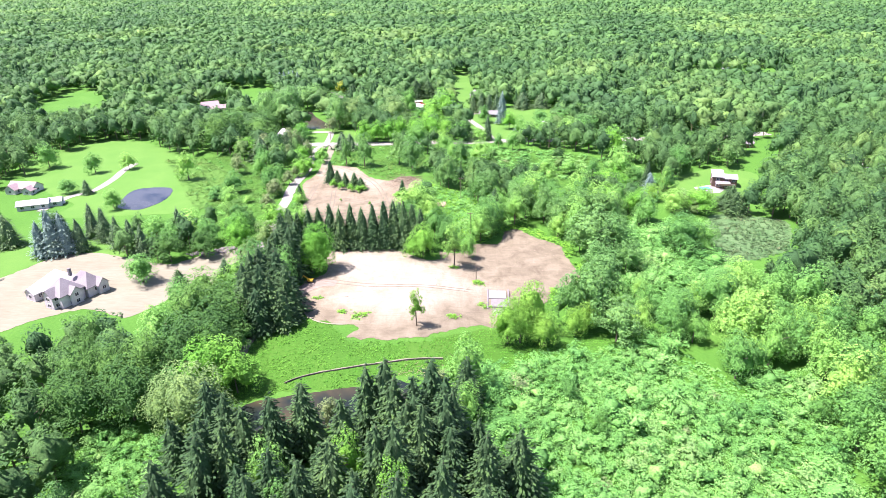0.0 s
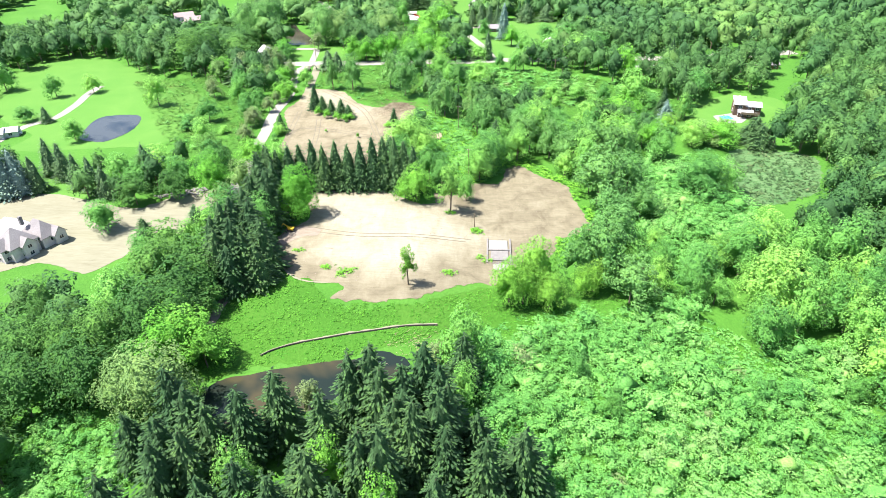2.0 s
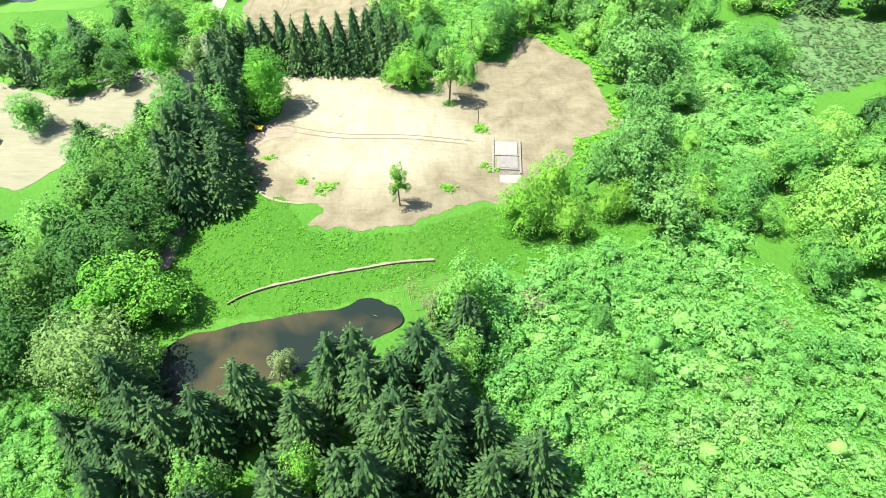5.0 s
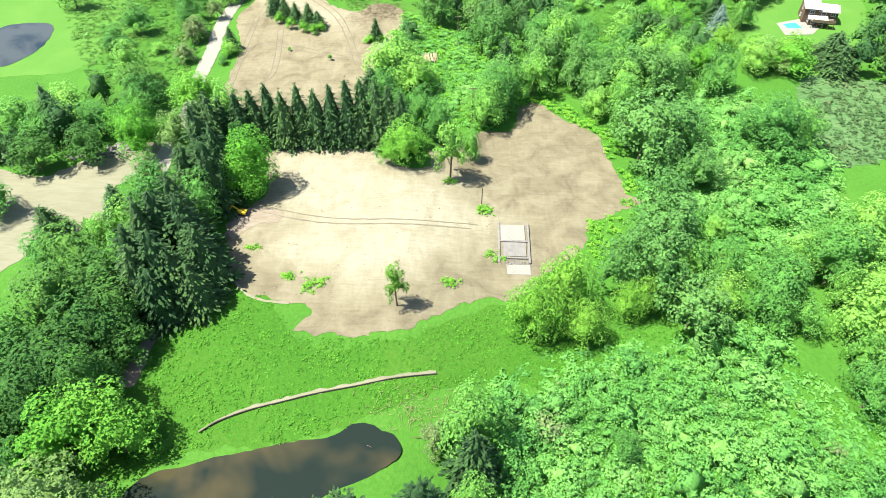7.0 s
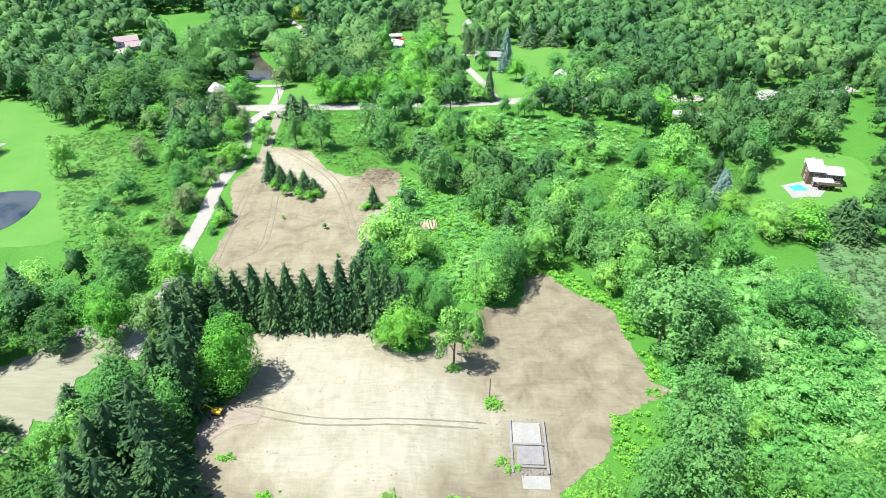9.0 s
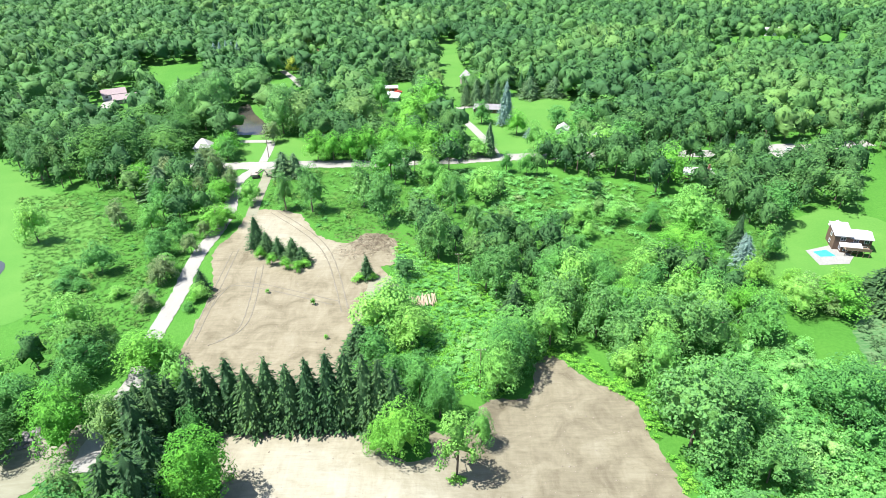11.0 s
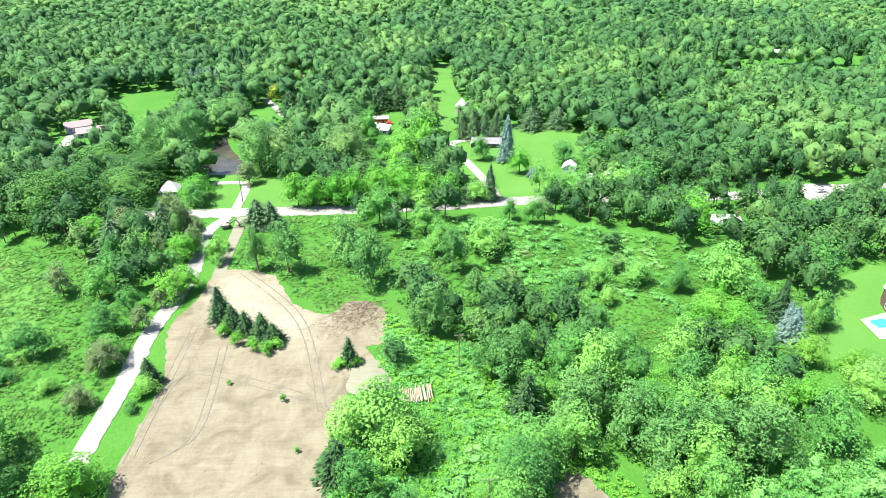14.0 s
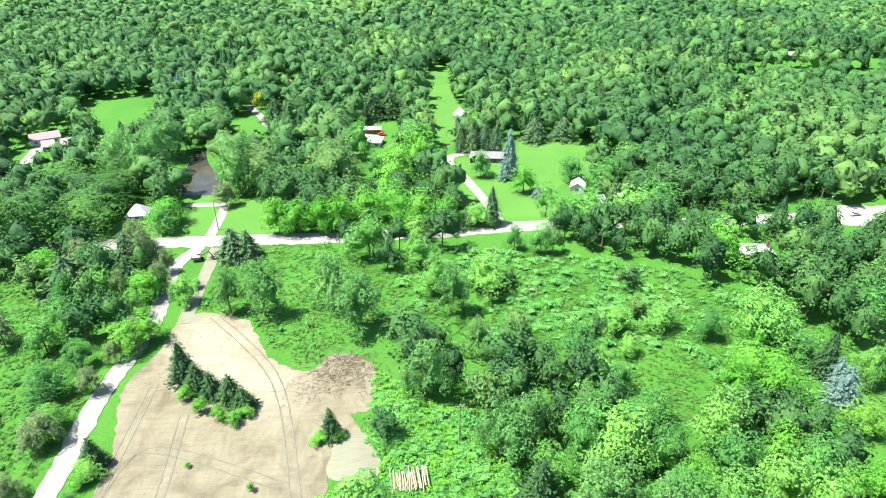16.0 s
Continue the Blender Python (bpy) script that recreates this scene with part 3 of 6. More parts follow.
def crown(seed, lobes=11, count=900, leaf=0.085, low=0.1, core=2, narrow=1.0, lobe=(0.32, 0.5), clumps=5, lift=0.6, loose=0.3, fill=0.62):
    """A crown in unit size: radius 1, up to height 1. Boughs swell into lobes, lobes into clumps, and clumps carry
    sprays of leaves turned to the light; inside is one lumpy mass that keeps the crown from being seen through."""
    rng = np.random.default_rng(seed)
    cs, rs = [], []
    for i in range(lobes):
        t = (i + 0.5) / lobes
        z = low + 0.12 + (0.82 - low) * t ** 0.85
        reach = 0.74 * math.cos(1.45 * t) ** 0.65 * narrow * (0.55 if i % 4 == 3 else 1.0)
        ang = i * 2.4 + rng.uniform(-0.6, 0.6)
        cs.append((math.cos(ang) * reach, math.sin(ang) * reach, z + rng.uniform(-0.04, 0.04)))
        rs.append(rng.uniform(*lobe) * (1 - 0.25 * t))
    cs, rs = np.array(cs) / SQUASH, np.array(rs)
    mid = np.array([0, 0, 0.5 / 0.45])
    parts = []
    if core:
        dirs, jf = ball(core)
        rel = cs - mid
        along = dirs @ rel.T
        gap = (rel ** 2).sum(1)[None] - along ** 2
        hit = np.where(gap < rs[None] ** 2, along + np.sqrt(np.maximum(rs[None] ** 2 - gap, 0)), 0.3).max(1)
        v = dirs * (np.maximum(hit, 0.3) * rng.uniform(fill - 0.07, fill + 0.07, len(dirs)))[:, None] + mid
        parts.append((v * SQUASH, jf))
    # clumps on the outside of the lobes
    owner = np.repeat(np.arange(lobes), clumps)
    d = unit(rng.normal(size=(len(owner), 3)) + np.array([0, 0, 0.45]))
    bc = cs[owner] + d * (rs[owner] * rng.uniform(0.6, 0.82, len(owner)))[:, None]
    br = rs[owner] * rng.uniform(0.32, 0.55, len(owner))
    ac, ar = np.concatenate([bc, cs]), np.concatenate([br, rs * 0.9])
    share = np.concatenate([br ** 2 / (br ** 2).sum() * 0.5, rs ** 2 / (rs ** 2).sum() * 0.5])
    which = rng.choice(len(ac), count * 3, p=share)
    d = unit(rng.normal(size=(len(which), 3)) + np.array([0, 0, 0.3]))
    pos = ac[which] + d * (ar[which] * rng.uniform(0.75, 1.1, len(which)))[:, None]
    deep = (np.linalg.norm(pos[:, None] - ac[None], axis=2) < ar[None] * 0.74).any(1)
    pos, d = pos[~deep][:count], d[~deep][:count]
    outward = unit(pos - mid)
    face = d + 0.4 * outward + np.array([0, 0, lift]) + loose * rng.normal(size=d.shape)
    v, f = sprays(rng, pos, face, leaf * np.ones(len(pos)))
    parts.append((v * SQUASH, f))
    v, f = join(parts)
    v[:, :2] /= np.percentile(np.hypot(v[:, 0], v[:, 1]), 97)
    v[:, 2] = low + (v[:, 2] - low) * (1 - low) / (v[:, 2].max() - low)
    return v, f


def conifer(seed, boughs=150, tufts=8, core=True, ragged=0.25, slim=0.3, wide=1.0):
    """A spruce in unit size: tiers of boughs with needle sprays round a dark core; slim is its true radius over its height."""
    rng = np.random.default_rng(seed)
    parts = []
    if core:
        n, rings = 9, 7
        v = [(0, 0, 0.96)]
        for k in range(1, rings + 1):
            t = k / rings
            for j in range(n):
                a = 6.283 * (j + 0.5 * (k % 2)) / n
                r = 0.6 * (0.04 + 0.96 * t ** 0.8) * rng.uniform(0.75, 1.2)
                v.append((math.cos(a) * r, math.sin(a) * r, 0.96 - 0.9 * t + rng.uniform(-0.03, 0.03)))
        f = [(0, 1 + j, 1 + (j + 1) % n) for j in range(n)]
        for k in range(rings - 1):
            for j in range(n):
                a, b = 1 + k * n + j, 1 + k * n + (j + 1) % n
                f += [(a, a + n, b), (b, a + n, b + n)]
        parts.append((np.array(v), np.array(f)))
    k = np.repeat(np.arange(boughs), tufts)
    per = lambda lo, hi: np.repeat(rng.uniform(lo, hi, boughs), tufts)
    any_ = lambda lo, hi: rng.uniform(lo, hi, len(k))
    t = ((k + per(0, 1)) / boughs) ** 0.6
    reach = (0.05 + 0.95 * t ** 0.72) * per(1 - 1.3 * ragged, 1 + 0.45 * ragged)
    s = 0.35 + 0.65 * (np.tile(np.arange(tufts), boughs) + any_(0, 1)) / tufts
    b = k * 2.4 + per(-0.5, 0.5) + any_(-0.3, 0.3) * (1.2 - 0.6 * s)
    r = reach * s
    z = 1.0 - 0.95 * t - per(0.05, 0.5) * slim * r * 0.5 + any_(-0.016, 0.016)
    L, W = (0.11 + 0.09 * t) * wide, (0.022 + 0.03 * t) * wide * any_(0.7, 1.3)
    u = np.stack([np.cos(b), np.sin(b), 0 * b], 1)
    w = np.stack([-np.sin(b), np.cos(b), 0 * b], 1)
    up = np.array([0, 0, 1.0])
    col = lambda q: np.asarray(q)[:, None]
    root = u * col(np.maximum(0, r - L * 0.5)) + up * col(z + 0.12 * L * slim)
    tip = u * col(r + L * 0.5) + up * col(z - L * slim * any_(-0.1, 0.6))
    mid = (root + tip) / 2
    side = w * col(W) - up * col(0.3 * W * slim)
    other = -w * col(W) - up * col(0.3 * W * slim)
    vs = np.stack([root, mid + side, tip, mid + other], 1).reshape(-1, 3)
    o = np.arange(len(k))[:, None] * 4
    parts.append((vs, np.concatenate([o + np.array([0, 1, 2]), o + np.array([0, 2, 3])])))
    return join(parts)


def trunk_arrays(seed, limbs=4, top=0.7, thick=0.017):
    """A tapered trunk with limbs, in unit height; thickness relative to the height."""
    rng = np.random.default_rng(seed)
    vs, fs = [], []

    def tube(p, q, r0, r1, n=6):
        p, q = np.array(p), np.array(q)
        d = (q - p) / np.linalg.norm(q - p)
        a = unit(np.cross(d, [0.3, 0.9, 0.2])[None])[0]
        b = np.cross(d, a)
        o = len(vs)
        for c, r in ((p, r0), (q, r1)):
            for j in range(n):
                vs.append(c + (a * math.cos(6.283 * j / n) + b * math.sin(6.283 * j / n)) * r)
        for j in range(n):
            k = (j + 1) % n
            fs.extend([(o + j, o + k, o + n + j), (o + k, o + n + k, o + n + j)])

    lean = rng.uniform(-0.02, 0.02, 2)
    tube((0, 0, -0.03), (*lean, top * 0.5), thick, thick * 0.75)
    tube((*lean, top * 0.5), (lean[0] * 2, lean[1] * 2, top), thick * 0.75, thick * 0.3)
    for i in range(limbs):
        z = top * (0.35 + 0.5 * i / max(1, limbs))
        a = i * 2.4 + rng.uniform(0, 1)
        tube((0, 0, z), (math.cos(a) * 0.22, math.sin(a) * 0.22, z + 0.18), thick * 0.45, thick * 0.12, 5)
    return np.array(vs), np.array(fs)


CROWNS = [crown(10 + i, lobes=(12, 15, 18, 14, 16)[i], count=2050, leaf=0.052, core=3, narrow=(1.0, 0.95, 1.0, 0.85, 1.05)[i]) for i in range(5)]
CROWNS_FINE = [crown(30 + i, lobes=20 + 3 * i, count=3600, leaf=0.042, low=0.08, core=3) for i in range(3)]
POPLARS = [crown(50 + i, lobes=26, count=2300, leaf=0.048, low=0.04, core=3, lobe=(0.2, 0.36), lift=0.45, loose=0.42) for i in range(3)]
WOODLAND = [crown(60 + i, lobes=(9, 11, 13, 10)[i], count=420, leaf=0.082, clumps=3, fill=0.74, narrow=(1.0, 0.9, 1.05, 0.85)[i]) for i in range(4)]
SPRUCES = [conifer(70 + i, boughs=(150, 140, 160)[i], ragged=(0.2, 0.3, 0.25)[i]) for i in range(3)]
TRUNKS = [trunk_arrays(90 + i) for i in range(3)]
POLE_TRUNK = trunk_arrays(97, limbs=0, top=0.93, thick=0.014)
MESHES = {}


def shared(key, arrays, mat):
    if key not in MESHES:
        MESHES[key] = mesh_from(key[0], *arrays, mat)
    return MESHES[key]


PLACED = []


def plant(name, x, y, h, r, crowns, kind, mat, label, group, trunk=None, z=None):
    """One tree: a trunk with limbs and a crown, turned and sized by chance from a few shapes."""
    k = random.randrange(len(crowns))
    base = new(name)
    base.matrix_basis = pose(x, y, land(x, y) if z is None else z, 0, 0, random.uniform(0, 360))
    tagged(base, label, "tree", group)
    tk = random.randrange(3)
    t = new("trunk", shared(("trunk", "p" if trunk else tk), trunk or TRUNKS[tk], M_BARK))
    t.parent, t.scale = base, (h, h, h)
    c = new("crown", shared(("crown", kind, k, mat.name), crowns[k], mat))
    w = r * {"spruce": 1.45, "poplar": 1.05}.get(kind, 1.0)
    c.parent, c.scale = base, (w * random.uniform(0.93, 1.07), w * random.uniform(0.93, 1.07), h)
    PLACED.append((x, y, r))
    return base


def plants(rows, name, crowns, kind, mat, label, group, trunk=None):
    for x, y, h, r in rows:
        plant(name, x, y, h, r, crowns, kind, mat, label, group, trunk)


LOGS = (-10.3, 302.3)
GREEN_SPOTS = [(-35.2, 192.4, 1.68), (-33.8, 193.8, 1.26), (-40.9, 195.7, 0.98), (-51.3, 205.2, 0.98), (9.3, 205.4, 1.54), (-1.9, 194.8, 1.4), (8, 222, 1.12), (-1.2, 233.8, 0.98), (7.6, 223.6, 0.84), (47.5, 226.5, 1.12)]
SPRUCE_KEY = dict(crowns=SPRUCES, kind="spruce", trunk=POLE_TRUNK)
plants([
    (-73.3, 245.5, 18.2, 4.5), (-71, 248.5, 19.6, 4.2), (-67.1, 247.8, 18.2, 4.1), (-62.5, 248.3, 19.6, 4.2), (-58.6, 249.7, 19.6, 4.2),
    (-54.1, 250.5, 21, 4.3), (-49.7, 249, 19.6, 4.1), (-45.3, 250.3, 21, 4.2), (-40.5, 249.6, 19.6, 4.1), (-35.8, 249.7, 21, 4.2),
    (-31.1, 250, 22.4, 4.3), (-27.1, 250.6, 22.4, 4.5), (-22.7, 249.3, 22.4, 4.3), (-19.2, 249.3, 21, 4.3), (-15.6, 247.6, 19.6, 4.2),
], "spruce_tree", mat=M_NEEDLE, label="dark green spruce in a dense hedge row", group="row of spruces", **SPRUCE_KEY)
plants([
    (-69.5, 245, 21, 4.9), (-71.9, 239.9, 21, 5), (-69, 221.5, 21, 5.6), (-63.5, 221, 23.8, 5.6), (-67.1, 206.7, 23.8, 5.9),
    (-68.9, 200.8, 23.8, 6.2), (-71.6, 197.9, 23.8, 5.6), (-72, 191, 22.4, 5.9), (-65.2, 188.1, 23.8, 6), (-63.1, 199.8, 23.8, 5.6),
    (-63, 227.9, 22.4, 5.3), (-69.5, 186.1, 21, 5.6), (-62.3, 187.5, 19.6, 5.6), (-59, 194.4, 19.6, 5.6), (-87, 214.4, 11.2, 3.6),
    (-103.4, 210.8, 9.8, 3.9), (-59.2, 186.6, 15.4, 4.9), (-66.1, 183.7, 16.8, 5.6),
], "spruce_tree", mat=M_NEEDLE, label="tall dark green spruce in a dense cluster", group="cluster of spruces", **SPRUCE_KEY)
plants([
    (-37.9, 127.2, 22.4, 5.3), (-44, 122.1, 22.4, 5.3), (-23, 131.8, 23.8, 5), (-18.5, 132.3, 25.2, 5.9), (-16, 127.5, 23.8, 5.3),
    (-7.2, 134.5, 25.2, 5.9), (-11.3, 128.8, 23.8, 5.3), (-3.6, 129.5, 23.8, 5.6), (-3.9, 122, 25.2, 5.6), (-8.8, 118.7, 23.8, 5.3),
    (-14.6, 111.1, 25.2, 5.6), (-12.5, 120.5, 22.4, 5), (-50.3, 120.3, 21, 5.3), (-51.7, 112.3, 22.4, 5), (-58.7, 116.7, 21, 5.3),
], "spruce_tree", mat=M_NEEDLE, label="tall dark green spruce beside the muddy pond", group="pond spruces", **SPRUCE_KEY)
plants([
    (-11, 121.9, 23.8, 5.6), (-18.4, 111.3, 23.8, 5.3), (-27.6, 107.8, 22.4, 5), (-33.1, 102.4, 22.4, 5), (-40.2, 106.3, 21, 4.8),
    (-54.9, 122.6, 22.4, 5.3), (-56.3, 109.4, 22.4, 5), (-2.1, 124.6, 23.8, 5.3), (5.4, 113, 22.4, 5), (13.1, 116.8, 21, 5.3),
    (-12.7, 97.4, 23.8, 5.3), (-4, 102.6, 23.8, 5.3), (-62.4, 102.3, 22.4, 5), (-42.7, 99.3, 21, 4.8), (-21.1, 95.8, 22.4, 5),
    (4.6, 100.2, 21, 5),
], "spruce_tree", mat=M_NEEDLE, label="tall dark green spruce in a mixed stand", group="pond spruces", **SPRUCE_KEY)
plants([
    (-70.1, 337.1, 13.3, 3.4), (-65.7, 333.2, 9.1, 2.8), (-61, 330.6, 8.4, 2.8), (-55.6, 328.5, 9.1, 3.1), (-51.7, 325.6, 7, 2.8),
    (-28.6, 315.4, 9.1, 2.4), (-80.8, 308.4, 9.1, 2.7), (-26.9, 275.4, 11.2, 4.2),
], "spruce_tree", mat=M_NEEDLE, label="small dark green spruce spared on the graded soil", group="island spruces", **SPRUCE_KEY)
plants([
    (-169.9, 252.6, 15.4, 3.9), (-161.2, 247.9, 15.4, 3.9), (-163.5, 262.5, 16.8, 3.9), (-155.7, 258.1, 16.8, 3.9), (-146.4, 250.9, 15.4, 3.6),
    (-139, 247.6, 15.4, 3.6), (-131.9, 242.8, 14, 3.6), (-198.7, 320.8, 8.4, 2.8), (-88.3, 217.4, 11.2, 3.9), (-121.6, 256.8, 16.8, 4.2),
    (-195.9, 253, 15.4, 4.9),
], "spruce_tree", mat=M_NEEDLE_GREY, label="greyish green spruce in a windbreak row", group="windbreak spruces", **SPRUCE_KEY)
plants([
    (-170.3, 244.1, 21.7, 5), (-174.9, 242.7, 16.8, 4.2), (-166.4, 245.6, 19.6, 4.5), (102.7, 326.5, 12.6, 3.6),
], "blue_spruce_tree", mat=M_NEEDLE_BLUE, label="silvery blue spruce beside the field", group="blue spruces", **SPRUCE_KEY)
plants([
    (21.3, 429.2, 17.9, 3.9), (10.4, 428.4, 7.0, 4.5), (14.0, 516.2, 17.0, 3.6), (19.8, 514.3, 16.9, 4.5), (26.4, 515.7, 15.8, 4.5),
    (32.4, 513.7, 16.3, 4.5), (-74.6, 404.7, 12.1, 5.4), (-69.5, 404.5, 11.5, 4.7),
], "spruce_tree", mat=M_NEEDLE_GREY, label="greyish green spruce on a farm lawn", group="lawn spruces", **SPRUCE_KEY)
plants([
    (34.4, 477.8, 25.7, 4.8), (44.4, 455.0, 5.9, 2.5),
], "blue_spruce_tree", mat=M_NEEDLE_BLUE, label="silvery blue spruce on a farm lawn", group="blue spruces", **SPRUCE_KEY)
plants([
    (-99.9, 343.6, 9.8, 4.8), (-95.6, 320, 8.4, 4.2), (-95.4, 367.3, 9.8, 4.5), (-92.9, 383.2, 9.8, 4.2), (-113.2, 350.7, 12.6, 6.3),
    (-102.6, 332.5, 11.2, 5.6), (-81.4, 383.5, 4.2, 2.1), (-81.1, 371.1, 3.5, 1.8), (-108.8, 378.3, 12.6, 6.2), (-119.5, 375.3, 12.6, 5.6),
], "broadleaf_tree", CROWNS, "round", M_LEAF, "green tree crowding the gravel drive", "drive trees")
plants([
    (-92.6, 333.3, 8.4, 3.4), (-96.8, 312.8, 8.4, 3.4), (-89.5, 355.7, 8.4, 3.1), (-91.9, 345.8, 7, 3.1), (-103.2, 378.7, 11.2, 3.6),
    (-94.9, 394, 9.8, 3.1),
], "broadleaf_tree", POPLARS, "poplar", M_LEAF_GREY, "grey-green half-bare tree crowding the gravel drive", "drive trees")
plants([
    (-67.3, 329.5, 4.9, 2.4), (-62.1, 324.6, 4.9, 2.4), (-56.9, 321.8, 4.9, 2.4), (-52.8, 320.2, 4.2, 2.2), (-81.5, 302.7, 4.2, 2.8),
    (-26.9, 314.6, 2.8, 2.1),
], "bush", CROWNS, "round", M_LEAF_BRIGHT, "bright green bush among the island spruces", "island bushes")
plants([
    (105.3, 333.5, 9.8, 2.5),
], "spruce_tree", mat=M_NEEDLE_BLUE, label="blue-green spruce on a mown lawn", group="lawn spruces", **SPRUCE_KEY)
plants([
    (104.5, 337.3, 15.4, 3.4), (103.9, 337.9, 11.2, 3.1),
], "spruce_tree", mat=M_NEEDLE, label="dark green spruce on a mown lawn", group="lawn spruces", **SPRUCE_KEY)
plants([
    (136.9, 304, 12.6, 7), (136.8, 297, 11.2, 5.6),
], "pine_tree", mat=M_NEEDLE, label="broad dark green pine on a lawn", group="lawn pines", **SPRUCE_KEY)
plants([
    (-172.2, 628.3, 16.8, 3.6), (-168.8, 631.4, 16.8, 3.6), (-163, 628.2, 18.2, 3.6), (-159.7, 631, 16.8, 3.6), (-155.2, 630.7, 16.8, 3.6),
], "blue_spruce_tree", mat=M_NEEDLE_BLUE, label="blue-green spruce in a distant grove", group="distant blue spruces", **SPRUCE_KEY)
plants([
    (-107.3, 596.4, 12.6, 5),
], "broadleaf_tree", CROWNS, "round", M_LEAF_GOLD, "golden yellow ornamental tree among the woods", "")
plants([
    (23.4, 187.1, 21, 7.3), (15.9, 181.7, 16.8, 7), (27.4, 179.8, 12.6, 5.9), (20, 182.1, 16.8, 6.4), (42, 188.3, 12.6, 5.3),
    (38.8, 186.7, 11.2, 5),
], "maple_tree", CROWNS_FINE, "fine", M_LEAF_MAPLE, "large yellow-green maple at the clearing's edge", "maples")
plants([
    (-54.8, 227.7, 21, 8.1), (-57.3, 224.9, 15.4, 6.2), (-14.3, 240.4, 15.4, 6.2), (-18.5, 240.2, 9.8, 4.5), (-91.9, 244.6, 18.2, 8.4),
], "broadleaf_tree", CROWNS_FINE, "fine", M_LEAF_BRIGHT, "full bright green broadleaf tree beside the clearing", "bright trees")
plants([
    (-83.2, 270.4, 12.6, 7.7), (-81.1, 270.8, 11.2, 6.3), (-86.3, 354.2, 9.8, 6.4), (-130.5, 386.9, 14, 7), (-94.8, 377.4, 11.2, 7),
    (-50.8, 323.1, 3.5, 2.8), (-31.1, 313.8, 2.8, 2.8),
], "broadleaf_tree", CROWNS, "round", M_LEAF_BRIGHT, "bright green broadleaf tree beside the drive", "bright trees")
plants([
    (121.1, 302.2, 12.6, 7), (109.6, 308.5, 9.8, 5), (100.6, 315, 9.8, 5.6),
], "broadleaf_tree", CROWNS, "round", M_LEAF_MAPLE, "yellow-green broadleaf tree at a lawn's edge", "lawn trees")
plants([
    (118.8, 297.0, 13.5, 10.4), (82.5, 338.5, 10.3, 7.0), (90.5, 339.2, 6.9, 7.1),
], "broadleaf_tree", CROWNS, "round", M_LEAF_BRIGHT, "bright spreading tree at a lawn's edge", "lawn trees")
plants([
    (113, 332, 14, 3.6),
], "broadleaf_tree", CROWNS, "round", M_LEAF, "slender tree on the mown lawn", "lawn trees")
plants([
    (4.5, 245, 11.2, 3.6), (-10.2, 258.2, 15.4, 5.6), (-5.2, 252.5, 15.4, 5.3), (12.8, 269.4, 19.6, 7.7), (10.1, 263.9, 16.8, 7),
    (-18.1, 286.9, 16.8, 8.4),
], "broadleaf_tree", CROWNS_FINE, "fine", M_LEAF, "green broadleaf tree at the edge of the bare soil", "clearing trees")
plants([
    (-25.8, 357.9, 21, 7.7), (-34.8, 370.3, 21, 6.8), (-55.2, 366.4, 21, 6.4), (-66.2, 368.4, 17.7, 4.2), (8.9, 347.9, 14.2, 4.1),
    (2.5, 367.9, 18.1, 5.3), (-4.8, 330.1, 19.5, 5.8), (-9.3, 329.9, 12.5, 3.7), (13.7, 308.0, 19.5, 7.3), (10.5, 310.6, 19.5, 5.2),
    (18.3, 313.8, 18.5, 5.3), (28.3, 290.7, 19.5, 7.2), (33.5, 293.0, 19.5, 5.7),
], "poplar_tree", POPLARS, "poplar", M_LEAF_POPLAR, "tall slender grey-green poplar in rough grass", "poplars")
plants([
    (50.3, 279.9, 20, 6.3), (57.7, 279.7, 20, 7.2), (64.4, 279.5, 20, 7.3), (71.1, 279.3, 18.6, 7.4), (41.5, 286.8, 19.0, 6.4),
], "poplar_tree", POPLARS, "poplar", M_LEAF_POPLAR, "tall feathery grey-green poplar in the wood belt", "poplars")
plants([
    (-20.4, 284.8, 18.2, 9.8), (-15.6, 284.6, 15.4, 7.7), (-12.6, 278.6, 14, 7), (127.3, 356.9, 18.2, 9.8), (92.6, 351.7, 19.6, 10.5),
    (99.7, 344.3, 9.8, 6.3), (114.4, 332.1, 12.6, 5.3),
], "broadleaf_tree", CROWNS, "round", M_LEAF, "rounded green broadleaf tree near the clearing", "scrub trees")
plants([
    (-8.1, 396.4, 12.4, 7.0), (-2.6, 378.7, 14.9, 6.5), (14.3, 379.1, 15.9, 8.9), (-25.4, 401.4, 19.3, 9.7), (-9.2, 414.1, 10.4, 6.6),
    (27.6, 408.1, 11.0, 4.2), (36.5, 404.3, 13.2, 4.7), (36.8, 344.1, 14.7, 5.9), (41.1, 338.5, 10.3, 5.3), (45.4, 331.6, 11.1, 4.9),
    (50.1, 320.2, 10.9, 6.0), (52.5, 347.7, 7.7, 3.9), (65.5, 359.3, 9.7, 6.4), (78.2, 353.9, 12.2, 5.5), (51.9, 357.6, 10.3, 6.2),
], "broadleaf_tree", CROWNS, "round", M_LEAF, "rounded green broadleaf tree in the scrub", "scrub trees")
plants([
    (76.9, 331.7, 11.5, 6.4), (86.8, 328.4, 12, 6.6), (98.7, 394.7, 18.6, 10.6), (90.2, 348.3, 10.1, 5.0),
], "broadleaf_tree", CROWNS, "round", M_LEAF_BRIGHT, "bright green broadleaf tree in the scrub", "scrub trees")
